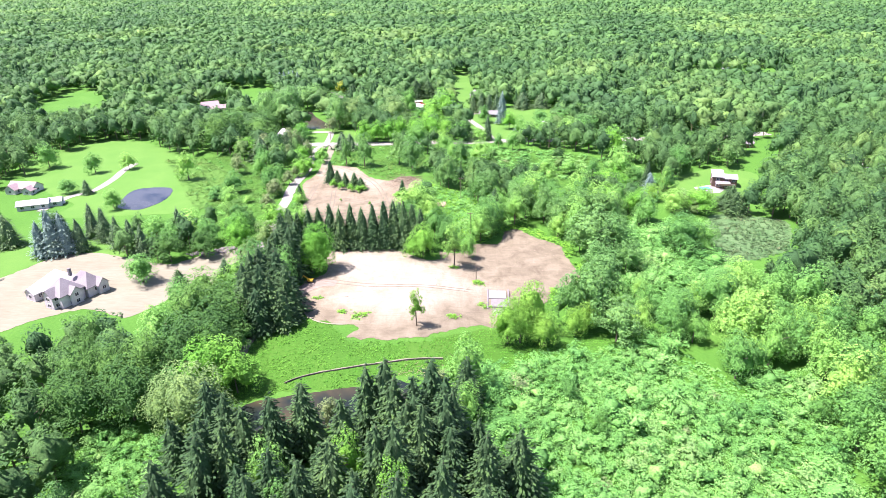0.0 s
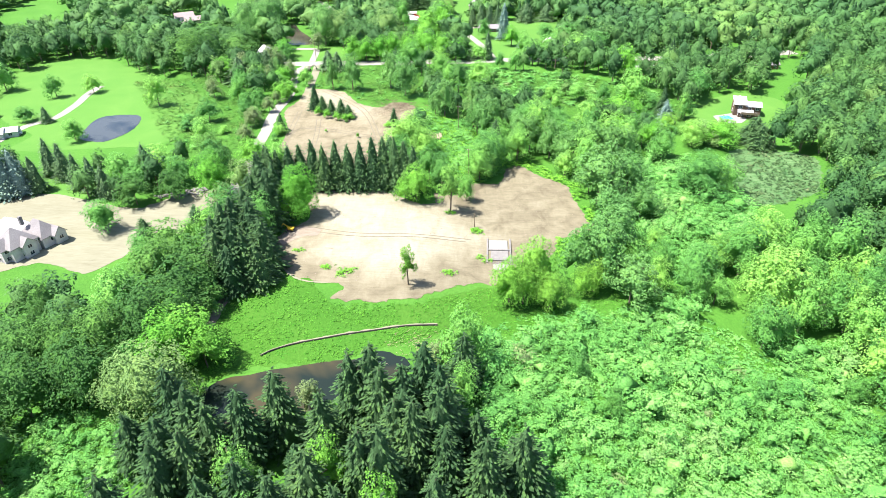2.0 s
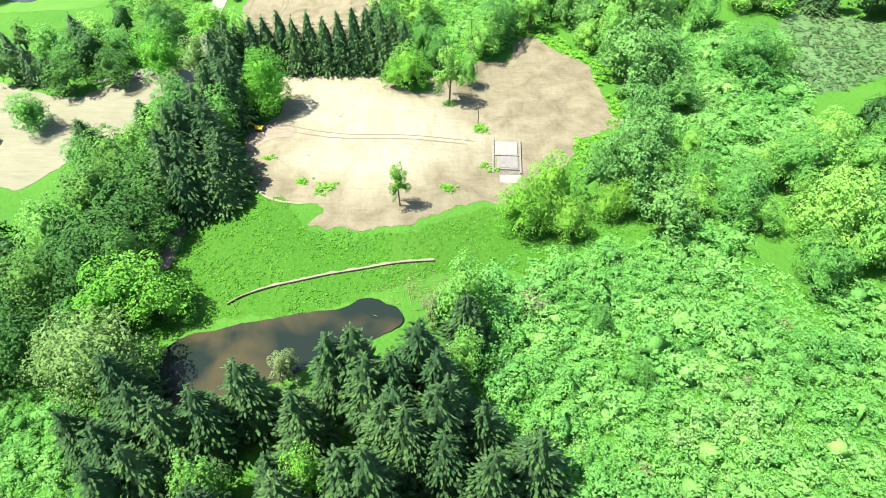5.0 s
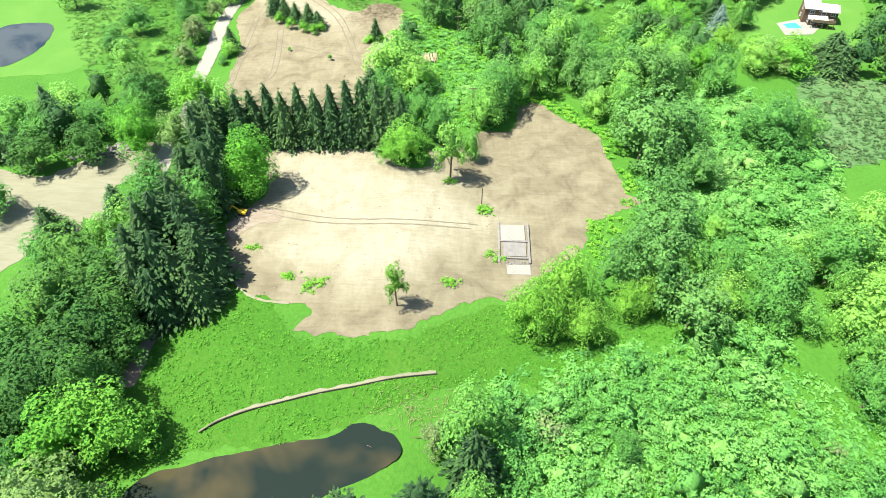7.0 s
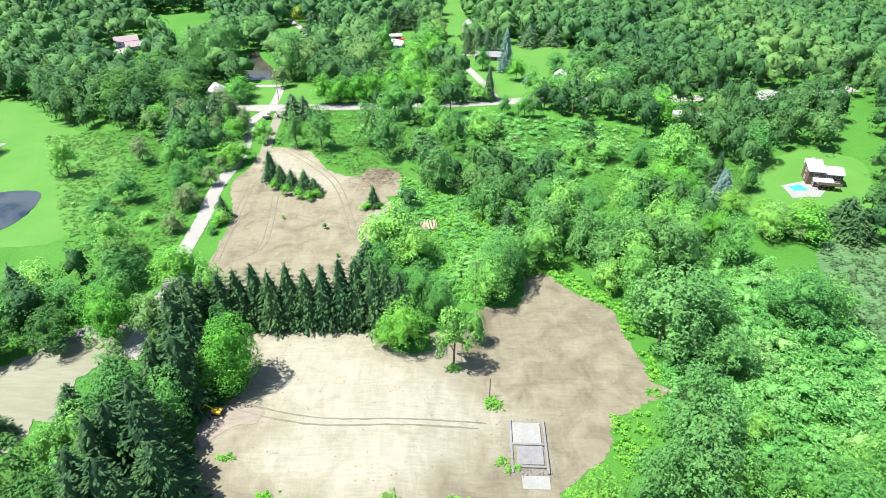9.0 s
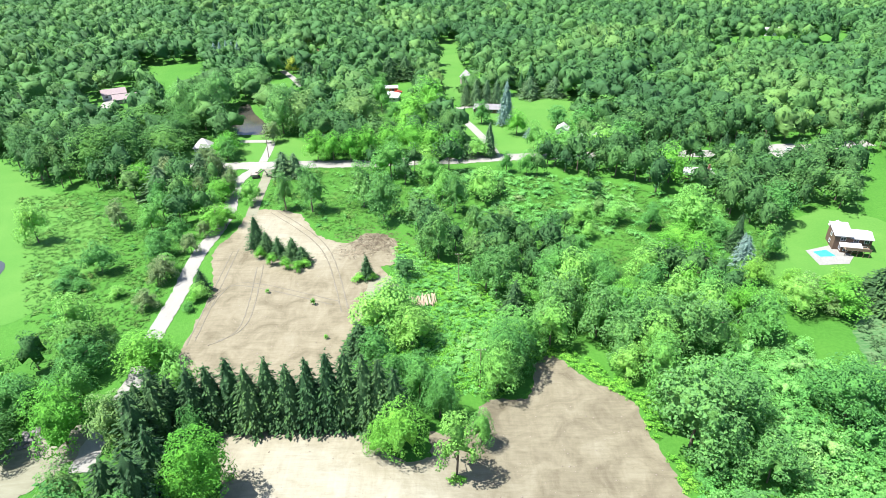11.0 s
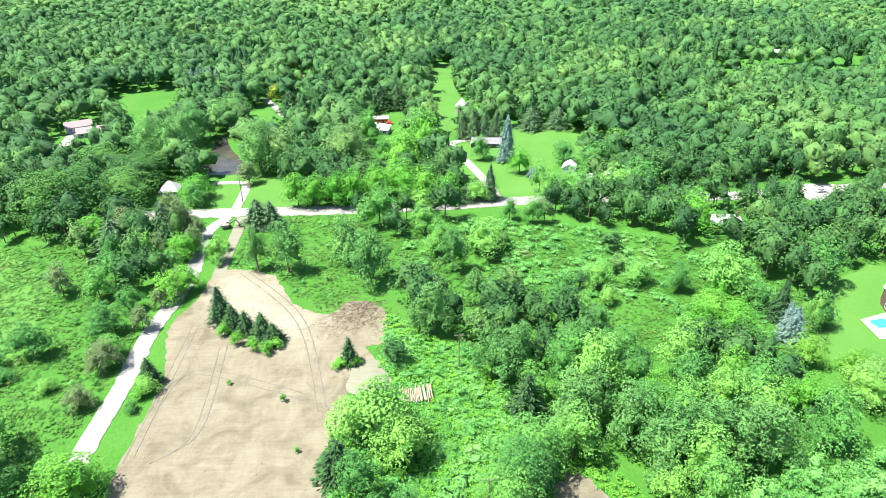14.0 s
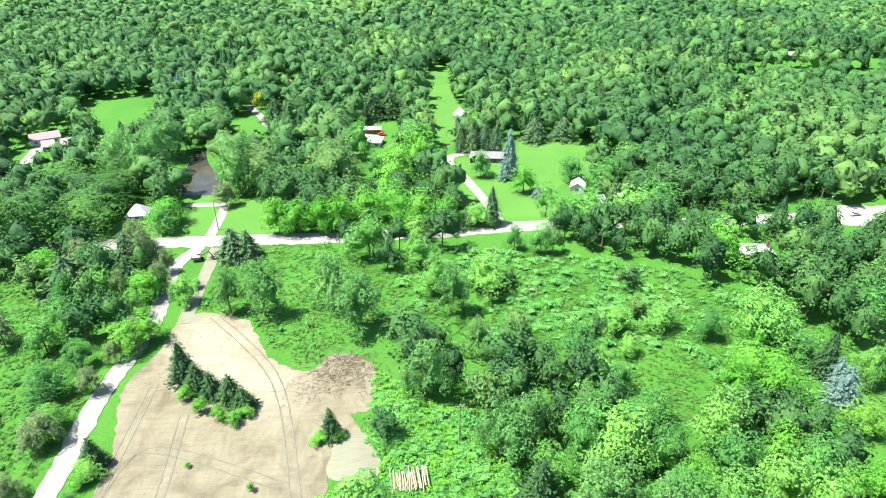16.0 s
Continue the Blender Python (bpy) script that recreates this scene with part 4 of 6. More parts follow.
plants([
    (16.5, 277.5, 17.5, 8.6), (8.5, 268.0, 13.5, 6.5), (95.0, 251.5, 18.9, 10.3), (103.9, 253.6, 14.5, 8.3), (106.9, 298.0, 13.1, 7.5), (46.7, 289.1, 15.9, 8.4),
], "broadleaf_tree", CROWNS_FINE, "fine", M_LEAF, "full green broadleaf tree at the edge of the wood belt", "scrub trees")
plants([
    (54.1, 244.1, 24.9, 11.9), (65.9, 249.7, 18.9, 9.9), (57.3, 238.3, 14.8, 7.0), (67.4, 233.3, 13.8, 7.0), (46.5, 276.9, 16.4, 7.1),
], "poplar_tree", POPLARS, "poplar", M_LEAF_POPLAR, "broad pale green poplar beside the bare soil", "poplars")
plants([
    (44.2, 192.5, 25.2, 8.4), (38.5, 193.4, 21, 7), (51.6, 182.4, 16.8, 8.4), (51.3, 211.2, 23.8, 8.4), (51.6, 203.6, 22.4, 8.4),
], "poplar_tree", POPLARS, "poplar", M_LEAF_POPLAR, "tall grey-green poplar at the edge of the thicket", "poplars")
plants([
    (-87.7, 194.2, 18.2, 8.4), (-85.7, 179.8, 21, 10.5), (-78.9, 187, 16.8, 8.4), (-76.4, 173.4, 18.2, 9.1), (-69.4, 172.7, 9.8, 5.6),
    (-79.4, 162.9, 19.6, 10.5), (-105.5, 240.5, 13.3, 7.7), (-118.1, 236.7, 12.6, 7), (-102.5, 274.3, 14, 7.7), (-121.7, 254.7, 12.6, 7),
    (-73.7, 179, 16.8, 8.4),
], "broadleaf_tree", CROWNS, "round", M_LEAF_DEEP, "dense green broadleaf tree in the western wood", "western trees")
plants([
    (-67.8, 154.1, 16.8, 8.4), (-72.1, 150, 18.2, 9.1), (-74.3, 160.9, 15.4, 7.7), (-63.2, 150.8, 14, 7),
], "broadleaf_tree", CROWNS, "round", M_LEAF_BRIGHT, "bright green broadleaf tree at the meadow's edge", "western trees")
plants([
    (-68.5, 135.5, 21, 9.8), (-75.1, 135.6, 16.8, 7.7), (-66.1, 135, 15.4, 7),
], "willow_tree", CROWNS_FINE, "fine", M_LEAF_PALE, "pale silvery green willow near the pond", "willows")
plants([
    (-80.9, 224.6, 15.4, 6.3), (-79.9, 244.1, 15.4, 6.3), (112.1, 301.3, 11.2, 8.4), (118.3, 297.9, 9.8, 7),
], "willow_tree", CROWNS, "round", M_LEAF_PALE, "pale green willow with an open crown", "willows")
plants([
    (-172.5, 297.6, 11.2, 5.6), (-107.4, 284.2, 16.8, 7), (-152.4, 343.2, 16.8, 6.4), (-209.4, 322, 8.4, 5.3), (-213.6, 357.4, 12.6, 5.6),
    (-196.7, 364.3, 11.2, 5), (-247.2, 367.9, 16.8, 8.4), (-131.2, 254.6, 13.3, 7), (-118.7, 260.7, 14, 7.7), (-107.8, 254.1, 12.6, 7),
    (-121.1, 218.3, 12.6, 7.7), (-98.5, 267.4, 14, 7), (-121.9, 249.8, 12.6, 7),
], "broadleaf_tree", CROWNS, "round", M_LEAF, "green broadleaf tree standing on a lawn", "lawn trees")
plants([
    (-127, 353.9, 12.6, 5), (-95.2, 315.3, 9.8, 4.5), (-95.3, 299.3, 7, 3.9), (-122.3, 394.2, 14, 5.6), (-103.1, 399.2, 15.4, 4.9),
    (-110.3, 409.5, 14, 4.9), (-92.7, 382.6, 11.2, 4.2),
], "broadleaf_tree", POPLARS, "poplar", M_LEAF_GREY, "thin greyish half-bare tree in scrub", "grey trees")
plants([
    (-118.7, 321.2, 12.6, 6.3), (-112.3, 360.2, 12.6, 6.4), (-105.7, 424.9, 12.6, 6.2), (-126.9, 316.4, 5.6, 4.2), (-121, 310.8, 4.2, 4.2),
    (-126.1, 310, 4.9, 4.2), (-103.7, 330.6, 9.8, 5.6), (-80.5, 305.4, 5.6, 3.9), (-81.8, 297.8, 3.5, 2.2), (-82.1, 374.4, 11.2, 4.9),
    (-107.2, 306.2, 4.2, 3.5),
], "broadleaf_tree", CROWNS, "round", M_LEAF, "small green tree in rough grass", "scrub trees")
plants([
    (21.2, 480.5, 14.3, 6.2), (15.7, 429.4, 9.0, 7.0), (44.1, 435.0, 16.2, 5.4), (63.2, 475.1, 12.0, 8.4), (76.6, 465.0, 14.1, 11.2),
    (95.7, 494.3, 11.7, 9.2), (47.0, 426.0, 14.0, 6.3), (58.7, 427.5, 15.5, 9.3), (-36.3, 498.9, 23.8, 7.4), (-46.4, 530.2, 15.6, 6.9),
    (-28.2, 480.6, 12.3, 5.4), (2.5, 482.5, 7.1, 4.9), (76.5, 425.7, 17.1, 11.8), (88.3, 430.4, 17.3, 10.9),
], "broadleaf_tree", CROWNS, "round", M_LEAF, "green shade tree near the houses", "farm trees")
plants([
    (-61.9, 423.0, 16.2, 7.0), (-54.1, 421.7, 15.5, 6.7), (-45.7, 420.9, 16.9, 6.9), (-37.8, 422.0, 17.8, 7.3), (-28.7, 432.1, 15.2, 9.2),
    (-17.1, 427.5, 19.3, 9.5), (-7.1, 426.7, 17.4, 9.4), (2.6, 425.7, 14.6, 7.2),
], "broadleaf_tree", CROWNS, "round", M_LEAF_BRIGHT, "light green tree in a hedge along the gravel road", "roadside hedge")
plants([
    (-17.1, 464.5, 21.2, 12.1), (-8.2, 489.1, 24.7, 12.4), (-59.0, 466.4, 12.1, 8.1), (-107.6, 432.4, 11.8, 8.4), (23.8, 547.0, 12.1, 6.9),
    (38.5, 460.2, 13.9, 6.6),
], "maple_tree", CROWNS, "round", M_LEAF_BRIGHT, "bright green maple on a lawn near the road", "farm trees")
plants([
    (-86.5, 462.5, 28.0, 10.5), (-86.6, 467.6, 25.6, 11.4), (-131.0, 471.3, 26.5, 9.5), (-131.5, 486.9, 25.8, 9.5), (-142.0, 474.0, 27.5, 9.8),
    (-131.5, 505.3, 24.5, 9.5), (-125.6, 534.0, 19.9, 10.7), (-120.3, 545.3, 19.7, 10.9), (-144.1, 476.8, 20.3, 10.3),
], "cottonwood_tree", CROWNS_FINE, "fine", M_LEAF_POPLAR, "tall grey-green cottonwood on the bank of the dark pond", "cottonwoods")
plants([
    (-76.5, 465.2, 23.2, 11.1), (-45.6, 470.4, 22.2, 12.5),
], "willow_tree", CROWNS_FINE, "fine", M_LEAF_PALE, "pale drooping willow on the lawn by the pond", "willows")
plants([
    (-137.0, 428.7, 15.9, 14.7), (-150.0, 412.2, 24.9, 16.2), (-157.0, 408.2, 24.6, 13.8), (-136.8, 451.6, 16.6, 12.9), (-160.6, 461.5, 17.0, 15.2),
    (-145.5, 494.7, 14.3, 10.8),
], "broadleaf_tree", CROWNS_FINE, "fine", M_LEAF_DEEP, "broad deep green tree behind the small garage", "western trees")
plants([
    (-134.9, 392.6, 11.5, 6.7), (-99.5, 380.5, 6.9, 7.4), (-89.9, 349.7, 10.7, 6.4),
], "broadleaf_tree", CROWNS, "round", M_LEAF_BRIGHT, "bright green tree in the scrub by the road", "scrub trees")
plants([
    (-89.1, 448.9, 11.8, 5.3),
], "broadleaf_tree", POPLARS, "poplar", M_LEAF_GREY, "grey half-bare tree beside the garage drive", "grey trees")
plants([
    (-46.0, 577.4, 15.1, 8.1), (-35.5, 573.3, 17.7, 8.0), (-25.4, 576.3, 16.1, 8.1), (-17.0, 584.4, 14.0, 7.9), (-92.4, 570.4, 14.5, 7.1),
    (-83.3, 566.6, 13.5, 7.0),
], "pine_tree", mat=M_NEEDLE, label="broad dark pine in a grove behind the lawn", group="pine grove", **SPRUCE_KEY)
plants([
    (55.0, 530.7, 14.2, 6.6), (71.0, 532.8, 13.3, 6.7), (-110.2, 400.1, 13.9, 5.6), (-103.3, 401.8, 11.3, 5.6), (-121.2, 382.1, 14.9, 7.6),
], "pine_tree", mat=M_NEEDLE_GREY, label="greyish green pine among broadleaf trees", group="grey pines", **SPRUCE_KEY)
plants([
    (-33.9, 136.1, 9.8, 3.6), (-28.4, 127.5, 9.8, 3.6), (-11.8, 128.9, 11.2, 4.2), (-4.9, 152.2, 8.4, 3.4),
], "broadleaf_tree", POPLARS, "poplar", M_LEAF_GREY, "greyish half-bare tree beside the pond", "grey trees")
SLENDER = [crown(58, lobes=18, count=1500, leaf=0.06, low=0.14, core=2, lobe=(0.22, 0.4), loose=0.6)]
plants([(-1.7, 235.2, 19.5, 5.2)], "broadleaf_tree", SLENDER, "slender", M_LEAF, "green tree with a bare trunk on the soil", "clearing trees")
plants([(-14.3, 186.8, 14.5, 3.0)], "young_tree", SLENDER, "slender", M_LEAF_MAPLE, "single slender young tree on the bare soil", "")

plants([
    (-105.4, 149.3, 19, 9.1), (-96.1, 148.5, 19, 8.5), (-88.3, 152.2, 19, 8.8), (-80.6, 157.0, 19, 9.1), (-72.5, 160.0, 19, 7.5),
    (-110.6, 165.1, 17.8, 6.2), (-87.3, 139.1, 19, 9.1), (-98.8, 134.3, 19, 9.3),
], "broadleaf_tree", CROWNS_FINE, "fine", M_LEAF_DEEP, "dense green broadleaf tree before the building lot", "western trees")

# ---- woods: scattered where no opening is ----
rng = np.random.default_rng(5)
EYES = {"early": (-1.2, 8.4, 110.3), "mid": (-3.4, 95.6, 110.2), "late": (-5.4, 206, 109.9)}
BARE = [(LOWER, "mid"), (UPPER, "late"), (MEADOW, "mid"), (SANDLOT, "early"), (SANDLINK, "mid"), (POND_BROWN, "mid"), (POND_LAWN, "early"), (MARSH, "early"),
        (POND_FAR, "late"), (LAWN_POND, "early"), (LAWN_FARM, "late"), (LAWN_STRIP, "late"), (LAWN_POOL, "mid"), (LAWN_GARAGE, "late"), (LAWN_TRI, "late"),
        (FIELD, "early"), (SCRUB_WEST, "late"), (LANE, "mid"), (HAUL, "mid"), (SANDPAD, "late"), (VINES, "mid"), (VINES_EAST, "mid")]
BARE += [(p, k) for p, k in zip(OPENINGS, ("mid", "early", "early", "late", "late", "late", "late"))]
BARE += [(p, k) for p, k in zip(FAR_OPENINGS, ("early", "late", "late", "late", "late", "early", "late"))]
LINES = [(ROAD, 7.5, "late"), (GRAVEL, 6.5, "late"), (TRACK, 5.5, "late"), (DRIVE_FARM, 6, "late"), (DRIVE_LAWN, 5.5, "early"), (DRIVE_GARAGE, 5.5, "late"), (DRIVE_WEST, 5.5, "late"), (DRIVE_NORTH, 5.5, "late")]
SHRUBBY = [SCRUB_MID, SCRUB_SOUTH, THICKET, THICKET_EAST, THICKET_WEST]
YARDS = [(-123.9, 439.9, 7), (-33.6, 520.5, 9), (23.1, 501.6, 9), (18.8, 568.8, 6), (63.4, 463.6, 5), (75.8, 452.4, 6), (114, 401.2, 9), (-200.3, 528.4, 8), (304.2, 727.5, 9), (-105.5, 656.7, 7), (171.8, 429.7, 9), (187, 410.2, 7), (238.1, 361.3, 8), (-453.7, 818.1, 8), (-103.9, 935.2, 8), (-53.7, 932, 8), (622.3, 1206.5, 8), (-101.9, 696.5, 6), (352.9, 901.9, 8), (-210, 537.3, 7)]  # kept free of trees round buildings


def near_line(px, py, line, wide):
    best = np.full(px.shape, 1e9)
    for (x1, y1), (x2, y2) in zip(line[:-1], line[1:]):
        dx, dy = x2 - x1, y2 - y1
        t = np.clip(((px - x1) * dx + (py - y1) * dy) / (dx * dx + dy * dy), 0, 1)
        best = np.minimum(best, np.hypot(px - x1 - t * dx, py - y1 - t * dy))
    return best < wide


def behind(x, y, h, eye):
    """Where the top of a plant of height h hides the ground, seen from a height."""
    ex, ey, ez = eye
    k = ez / (ez - np.minimum(h, ez * 0.6))
    return ex + (x - ex) * k, ey + (y - ey) * k


def free(x, y, h, r):
    ok = np.ones(x.shape, bool)
    for outline, eye in BARE:
        bx, by = behind(x, y, h * 0.85, EYES[eye])
        ok &= ~inside(x, y, outline) & ~inside(bx, by, outline)
        mx, my = (x + bx) / 2, (y + by) / 2
        ok &= ~inside(mx, my, outline)
    for line, wide, eye in LINES:
        for share in (0.35, 0.65, 0.95) if line is GRAVEL or line is TRACK else (0.6,):
            bx, by = behind(x, y, h * share, EYES[eye])
            ok &= ~near_line(bx, by, line, wide * 0.5) | ((line is ROAD) & (x > -17))
        ok &= ~near_line(x, y, line, wide)
    for yx, yy, yr in YARDS:
        bx, by = behind(x, y, h * 0.5, EYES["late" if yy > 380 else "mid"])
        ok &= (np.hypot(x - yx, y - yy) > yr + r * 0.5) & (np.hypot(bx - yx, by - yy) > yr * 0.7)
    return ok


def apart(x, y, r, share=0.75):
    ok = np.ones(x.shape, bool)
    for px, py, pr in PLACED:
        ok &= np.hypot(x - px, y - py) > (pr + r) * share * 0.62
    return ok


def scatter(lo, hi, step, left=0.78, margin=42):
    """Points on a shaken grid, in the wedge of land that is in view."""
    gy_ = np.arange(lo, hi, step)
    pts = []
    for y in gy_:
        w = left * (y + 11) + margin
        x = np.arange(-w, w, step)
        pts.append(np.stack([x, np.full(x.shape, y)], 1))
    p = np.concatenate(pts)
    p += rng.uniform(-0.42, 0.42, p.shape) * step
    return p[:, 0], p[:, 1]


def patchy(x, y, size, seed):
    """A slow random field from 0 to 1, for stands of one sort of tree."""
    return np.array([0.5 + 0.75 * noise.noise((a / size, b / size, seed)) for a, b in zip(x, y)]).clip(0, 1)


def in_any(x, y, outlines):
    hit = np.zeros(x.shape, bool)
    for o in outlines:
        hit |= inside(x, y, o)
    return hit


def grove(name, shapes, x, y, r, h, tint, mat, label, kind="stuff", z=None):
    """Many plants joined into one mesh."""
    z = height(x, y) if z is None else z
    rot = rng.uniform(0, 6.283, len(x))
    pick = rng.integers(0, len(shapes), len(x))
    vs, fs, ts, o = [], [], [], 0
    for k, (v, f) in enumerate(shapes):
        i = np.nonzero(pick == k)[0]
        if not len(i):
            continue
        c, s = np.cos(rot[i])[:, None], np.sin(rot[i])[:, None]
        vx = (v[:, 0] * c - v[:, 1] * s) * r[i][:, None] + x[i][:, None]
        vy = (v[:, 0] * s + v[:, 1] * c) * r[i][:, None] + y[i][:, None]
        vz = v[:, 2] * h[i][:, None] + z[i][:, None]
        vs.append(np.stack([vx, vy, vz], -1).reshape(-1, 3))
        fs.append((f[None] + (np.arange(len(i)) * len(v))[:, None, None] + o).reshape(-1, 3))
        ts.append(np.repeat(tint[i], len(v)))
        o += len(i) * len(v)
    ob = new(name, mesh_from(name, np.concatenate(vs), np.concatenate(fs), mat, np.concatenate(ts)))
    return tagged(ob, label, kind=kind)


# near woods: every tree a thing of its own
NEAR = 450
x, y = scatter(63, NEAR, 8.4)
stand = inside(x, y, SPRUCE_STAND)
h = np.where(stand, rng.uniform(15, 22, len(x)), rng.uniform(11.5, 21, len(x)))
r = np.where(stand, rng.uniform(3.9, 5.2, len(x)), h * rng.uniform(0.32, 0.45, len(x)))
ok = free(x, y, h, r) & apart(x, y, r)
shrubby = in_any(x, y, SHRUBBY)
ok &= ~shrubby | (rng.uniform(size=len(x)) < np.where(inside(x, y, THICKET), 0.05, 0.06))
h, r = np.where(shrubby, h * 0.6, h), np.where(shrubby, r * 0.75, r)
sort = patchy(x, y, 40, 3.0)
nearest = inside(x, y, [(-84, 98), (105, 98), (133, 182), (84, 301), (42, 322), (-112, 266)])
spare = []
for i in np.nonzero(ok)[0]:
    a = (float(x[i]), float(y[i]), float(h[i]), float(r[i]))
    u = random.random()
    if (stand[i] and u < 0.7) or (not stand[i] and sort[i] > 0.86 and u < 0.5):
        plant("spruce_tree", *a[:3], a[3] * (1 if stand[i] else 0.75), SPRUCES, "spruce", M_NEEDLE, "dark green spruce among broadleaf trees", "woodland spruces", POLE_TRUNK)
    elif not nearest[i]:
        spare.append(i)
    elif sort[i] < 0.2 and u < 0.6:
        plant("poplar_tree", a[0], a[1], a[2] * 1.1, a[3] * 0.85, POPLARS, "poplar", M_LEAF_POPLAR, "tall grey-green poplar in the woods", "woodland poplars")
    elif u > 0.93:
        plant("broadleaf_tree", *a, CROWNS, "round", M_LEAF_BRIGHT, "bright yellow-green broadleaf tree in the woods", "woodland trees")
    else:
        plant("broadleaf_tree", *a, CROWNS, "round", M_LEAF, "leafy green broadleaf tree in the woods", "woodland trees")
x, y, h, r = x[spare], y[spare], h[spare], r[spare]
tint = (0.1 + 0.7 * patchy(x, y, 35, 12.0) + rng.normal(0, 0.2, len(x))).clip(0, 1)
grove("woods", WOODLAND, x, y, r, h, tint, M_WOODS, "leafy green broadleaf woods")
grove("wood_trunks", TRUNKS, x, y, h, h, tint, M_BARK, "brown trunks in the broadleaf woods")

# woods farther off, then to the skyline
MIDS = [crown(120 + i, lobes=(6, 8, 7, 9)[i], count=105, leaf=0.125, core=2, clumps=2, loose=0.3, lift=0.3, fill=0.85) for i in range(4)]
FARS = [crown(140 + i, lobes=6, count=26, leaf=0.2, core=2, clumps=1, loose=0.3, lift=0.2, fill=0.88) for i in range(5)]
FARTHEST = [crown(146 + i, lobes=4, count=10, leaf=0.26, core=1, clumps=1, loose=0.2, lift=0.2, fill=0.9) for i in range(4)]
MID_SPRUCE = [conifer(150, boughs=34, tufts=3, wide=2.2)]
x, y = scatter(NEAR, 868, 10.0, 0.74)
h = rng.uniform(13, 21, len(x))
r = h * rng.uniform(0.42, 0.58, len(x))
ok = free(x, y, h, r) & apart(x, y, r)
x, y, h, r = x[ok], y[ok], h[ok], r[ok]
sort = patchy(x, y, 63, 8.0)
dark = (sort > 0.8) & (rng.uniform(size=len(x)) < 0.6)
tint = (0.05 + 0.8 * patchy(x, y, 80, 2.0) + rng.normal(0, 0.16, len(x))).clip(0, 1)
grove("distant_woods", MIDS, x[~dark], y[~dark], r[~dark], h[~dark], tint[~dark], M_WOODS, "broadleaf woods in full summer green")
grove("distant_spruces", MID_SPRUCE, x[dark], y[dark], r[dark] * 0.6, h[dark], tint[dark] * 0.0, M_WOODS, "dark spruces among distant woods")
x, y = scatter(868, 2450, 15.5, 0.735)
h = rng.uniform(14, 21, len(x))
r = h * rng.uniform(0.6, 0.82, len(x))
ok = free(x, y, h, r)
x, y, h, r = x[ok], y[ok], h[ok], r[ok]
tint = (0.9 * patchy(x, y, 190, 5.0) + 0.25 * (patchy(x, y, 45, 6.0) - 0.5) + rng.normal(0, 0.14, len(x))).clip(0, 1)
for edge_far, shapes in ((y < 1450, FARS), (y >= 1450, FARTHEST)):
    grove("far_woods", shapes, x[edge_far], y[edge_far], r[edge_far], h[edge_far], tint[edge_far], M_WOODS, "far woods reaching to the skyline")
x, y = rng.uniform(-260, 260, 900), rng.uniform(-160, 66, 900)
h = rng.uniform(11, 19, len(x))
grove("woods_south", FARTHEST, x, y, h * 0.5, h, rng.uniform(0.1, 0.8, len(x)), M_WOODS, "broadleaf woods before the first spruces")

# thickets and scrub
BUSHES = [crown(160 + i, lobes=7, count=(270, 300, 280, 310)[i], leaf=0.08, low=-0.05, core=1, clumps=3, lift=0.6, loose=0.4) for i in range(4)]
x, y = scatter(70, 420, 3.2)
h = rng.uniform(1.2, 4.0, len(x)) * (0.55 + 1.0 * patchy(x, y, 12, 21.0))
big = rng.uniform(size=len(x)) < 0.07
h = np.where(big, h * 1.7 + 1.0, h)
r = np.where(big, 1.4, 0) + 1.3 + 2.5 * rng.uniform(0, 1, len(x)) ** 2 + 0.6 * patchy(x, y, 12, 21.0)
ok = in_any(x, y, SHRUBBY) & (np.hypot(x - LOGS[0], y - LOGS[1]) > 7) & free(x, y, h, r) & (np.abs(x) < 240) & apart(x, y, r, 0.9)
ok &= ~(inside(x, y, SCRUB_MID)) | (rng.uniform(size=len(x)) < 0.5)
x, y, h, r = x[ok], y[ok], h[ok], r[ok]
wild = inside(x, y, THICKET) | inside(x, y, THICKET_EAST)
r = np.where(wild, r * 1.25, r)
h = np.maximum(h, r * rng.uniform(0.9, 1.5, len(x)))
h = np.where(inside(x, y, SCRUB_MID) | inside(x, y, SCRUB_SOUTH), h * 0.5, h)
tint = (0.25 + 0.6 * patchy(x, y, 22, 4.0) + rng.normal(0, 0.2, len(x))).clip(0, 0.94)
tint = np.where(rng.uniform(size=len(x)) < 0.008, 1.0, tint)
grove("thicket", BUSHES, x, y, r, h, tint, M_SHRUB, "dense thicket of light green shrubs")
LOW = [crown(180 + i, lobes=5, count=90, leaf=0.15, low=-0.1, core=1, clumps=3, lift=0.8) for i in range(3)]
x, y = scatter(126, 420, 2.2)
ok = in_any(x, y, [VINES, VINES_EAST, SCRUB_SOUTH]) & ~in_any(x, y, [LOWER, UPPER, SANDPAD]) & (np.hypot(x - LOGS[0], y - LOGS[1]) > 5.5)
x, y = x[ok], y[ok]
r, h = rng.uniform(1.1, 2.0, len(x)), rng.uniform(0.7, 2.0, len(x))
grove("vine_cover", LOW, x, y, r, h, rng.uniform(0, 1, len(x)), M_VINE, "low bright green vines along the bare soil")
x, y = scatter(210, 434, 5.8)
ok = in_any(x, y, [SCRUB_WEST, LAWN_TRI]) & (rng.uniform(size=len(x)) < 0.42) & (patchy(x, y, 25, 7.0) > 0.42) & ~near_line(x, y, GRAVEL, 5.5) & ~near_line(x, y, ROAD, 8)
x, y = x[ok], y[ok]
r, h = rng.uniform(0.8, 2.4, len(x)), rng.uniform(0.8, 3.0, len(x))
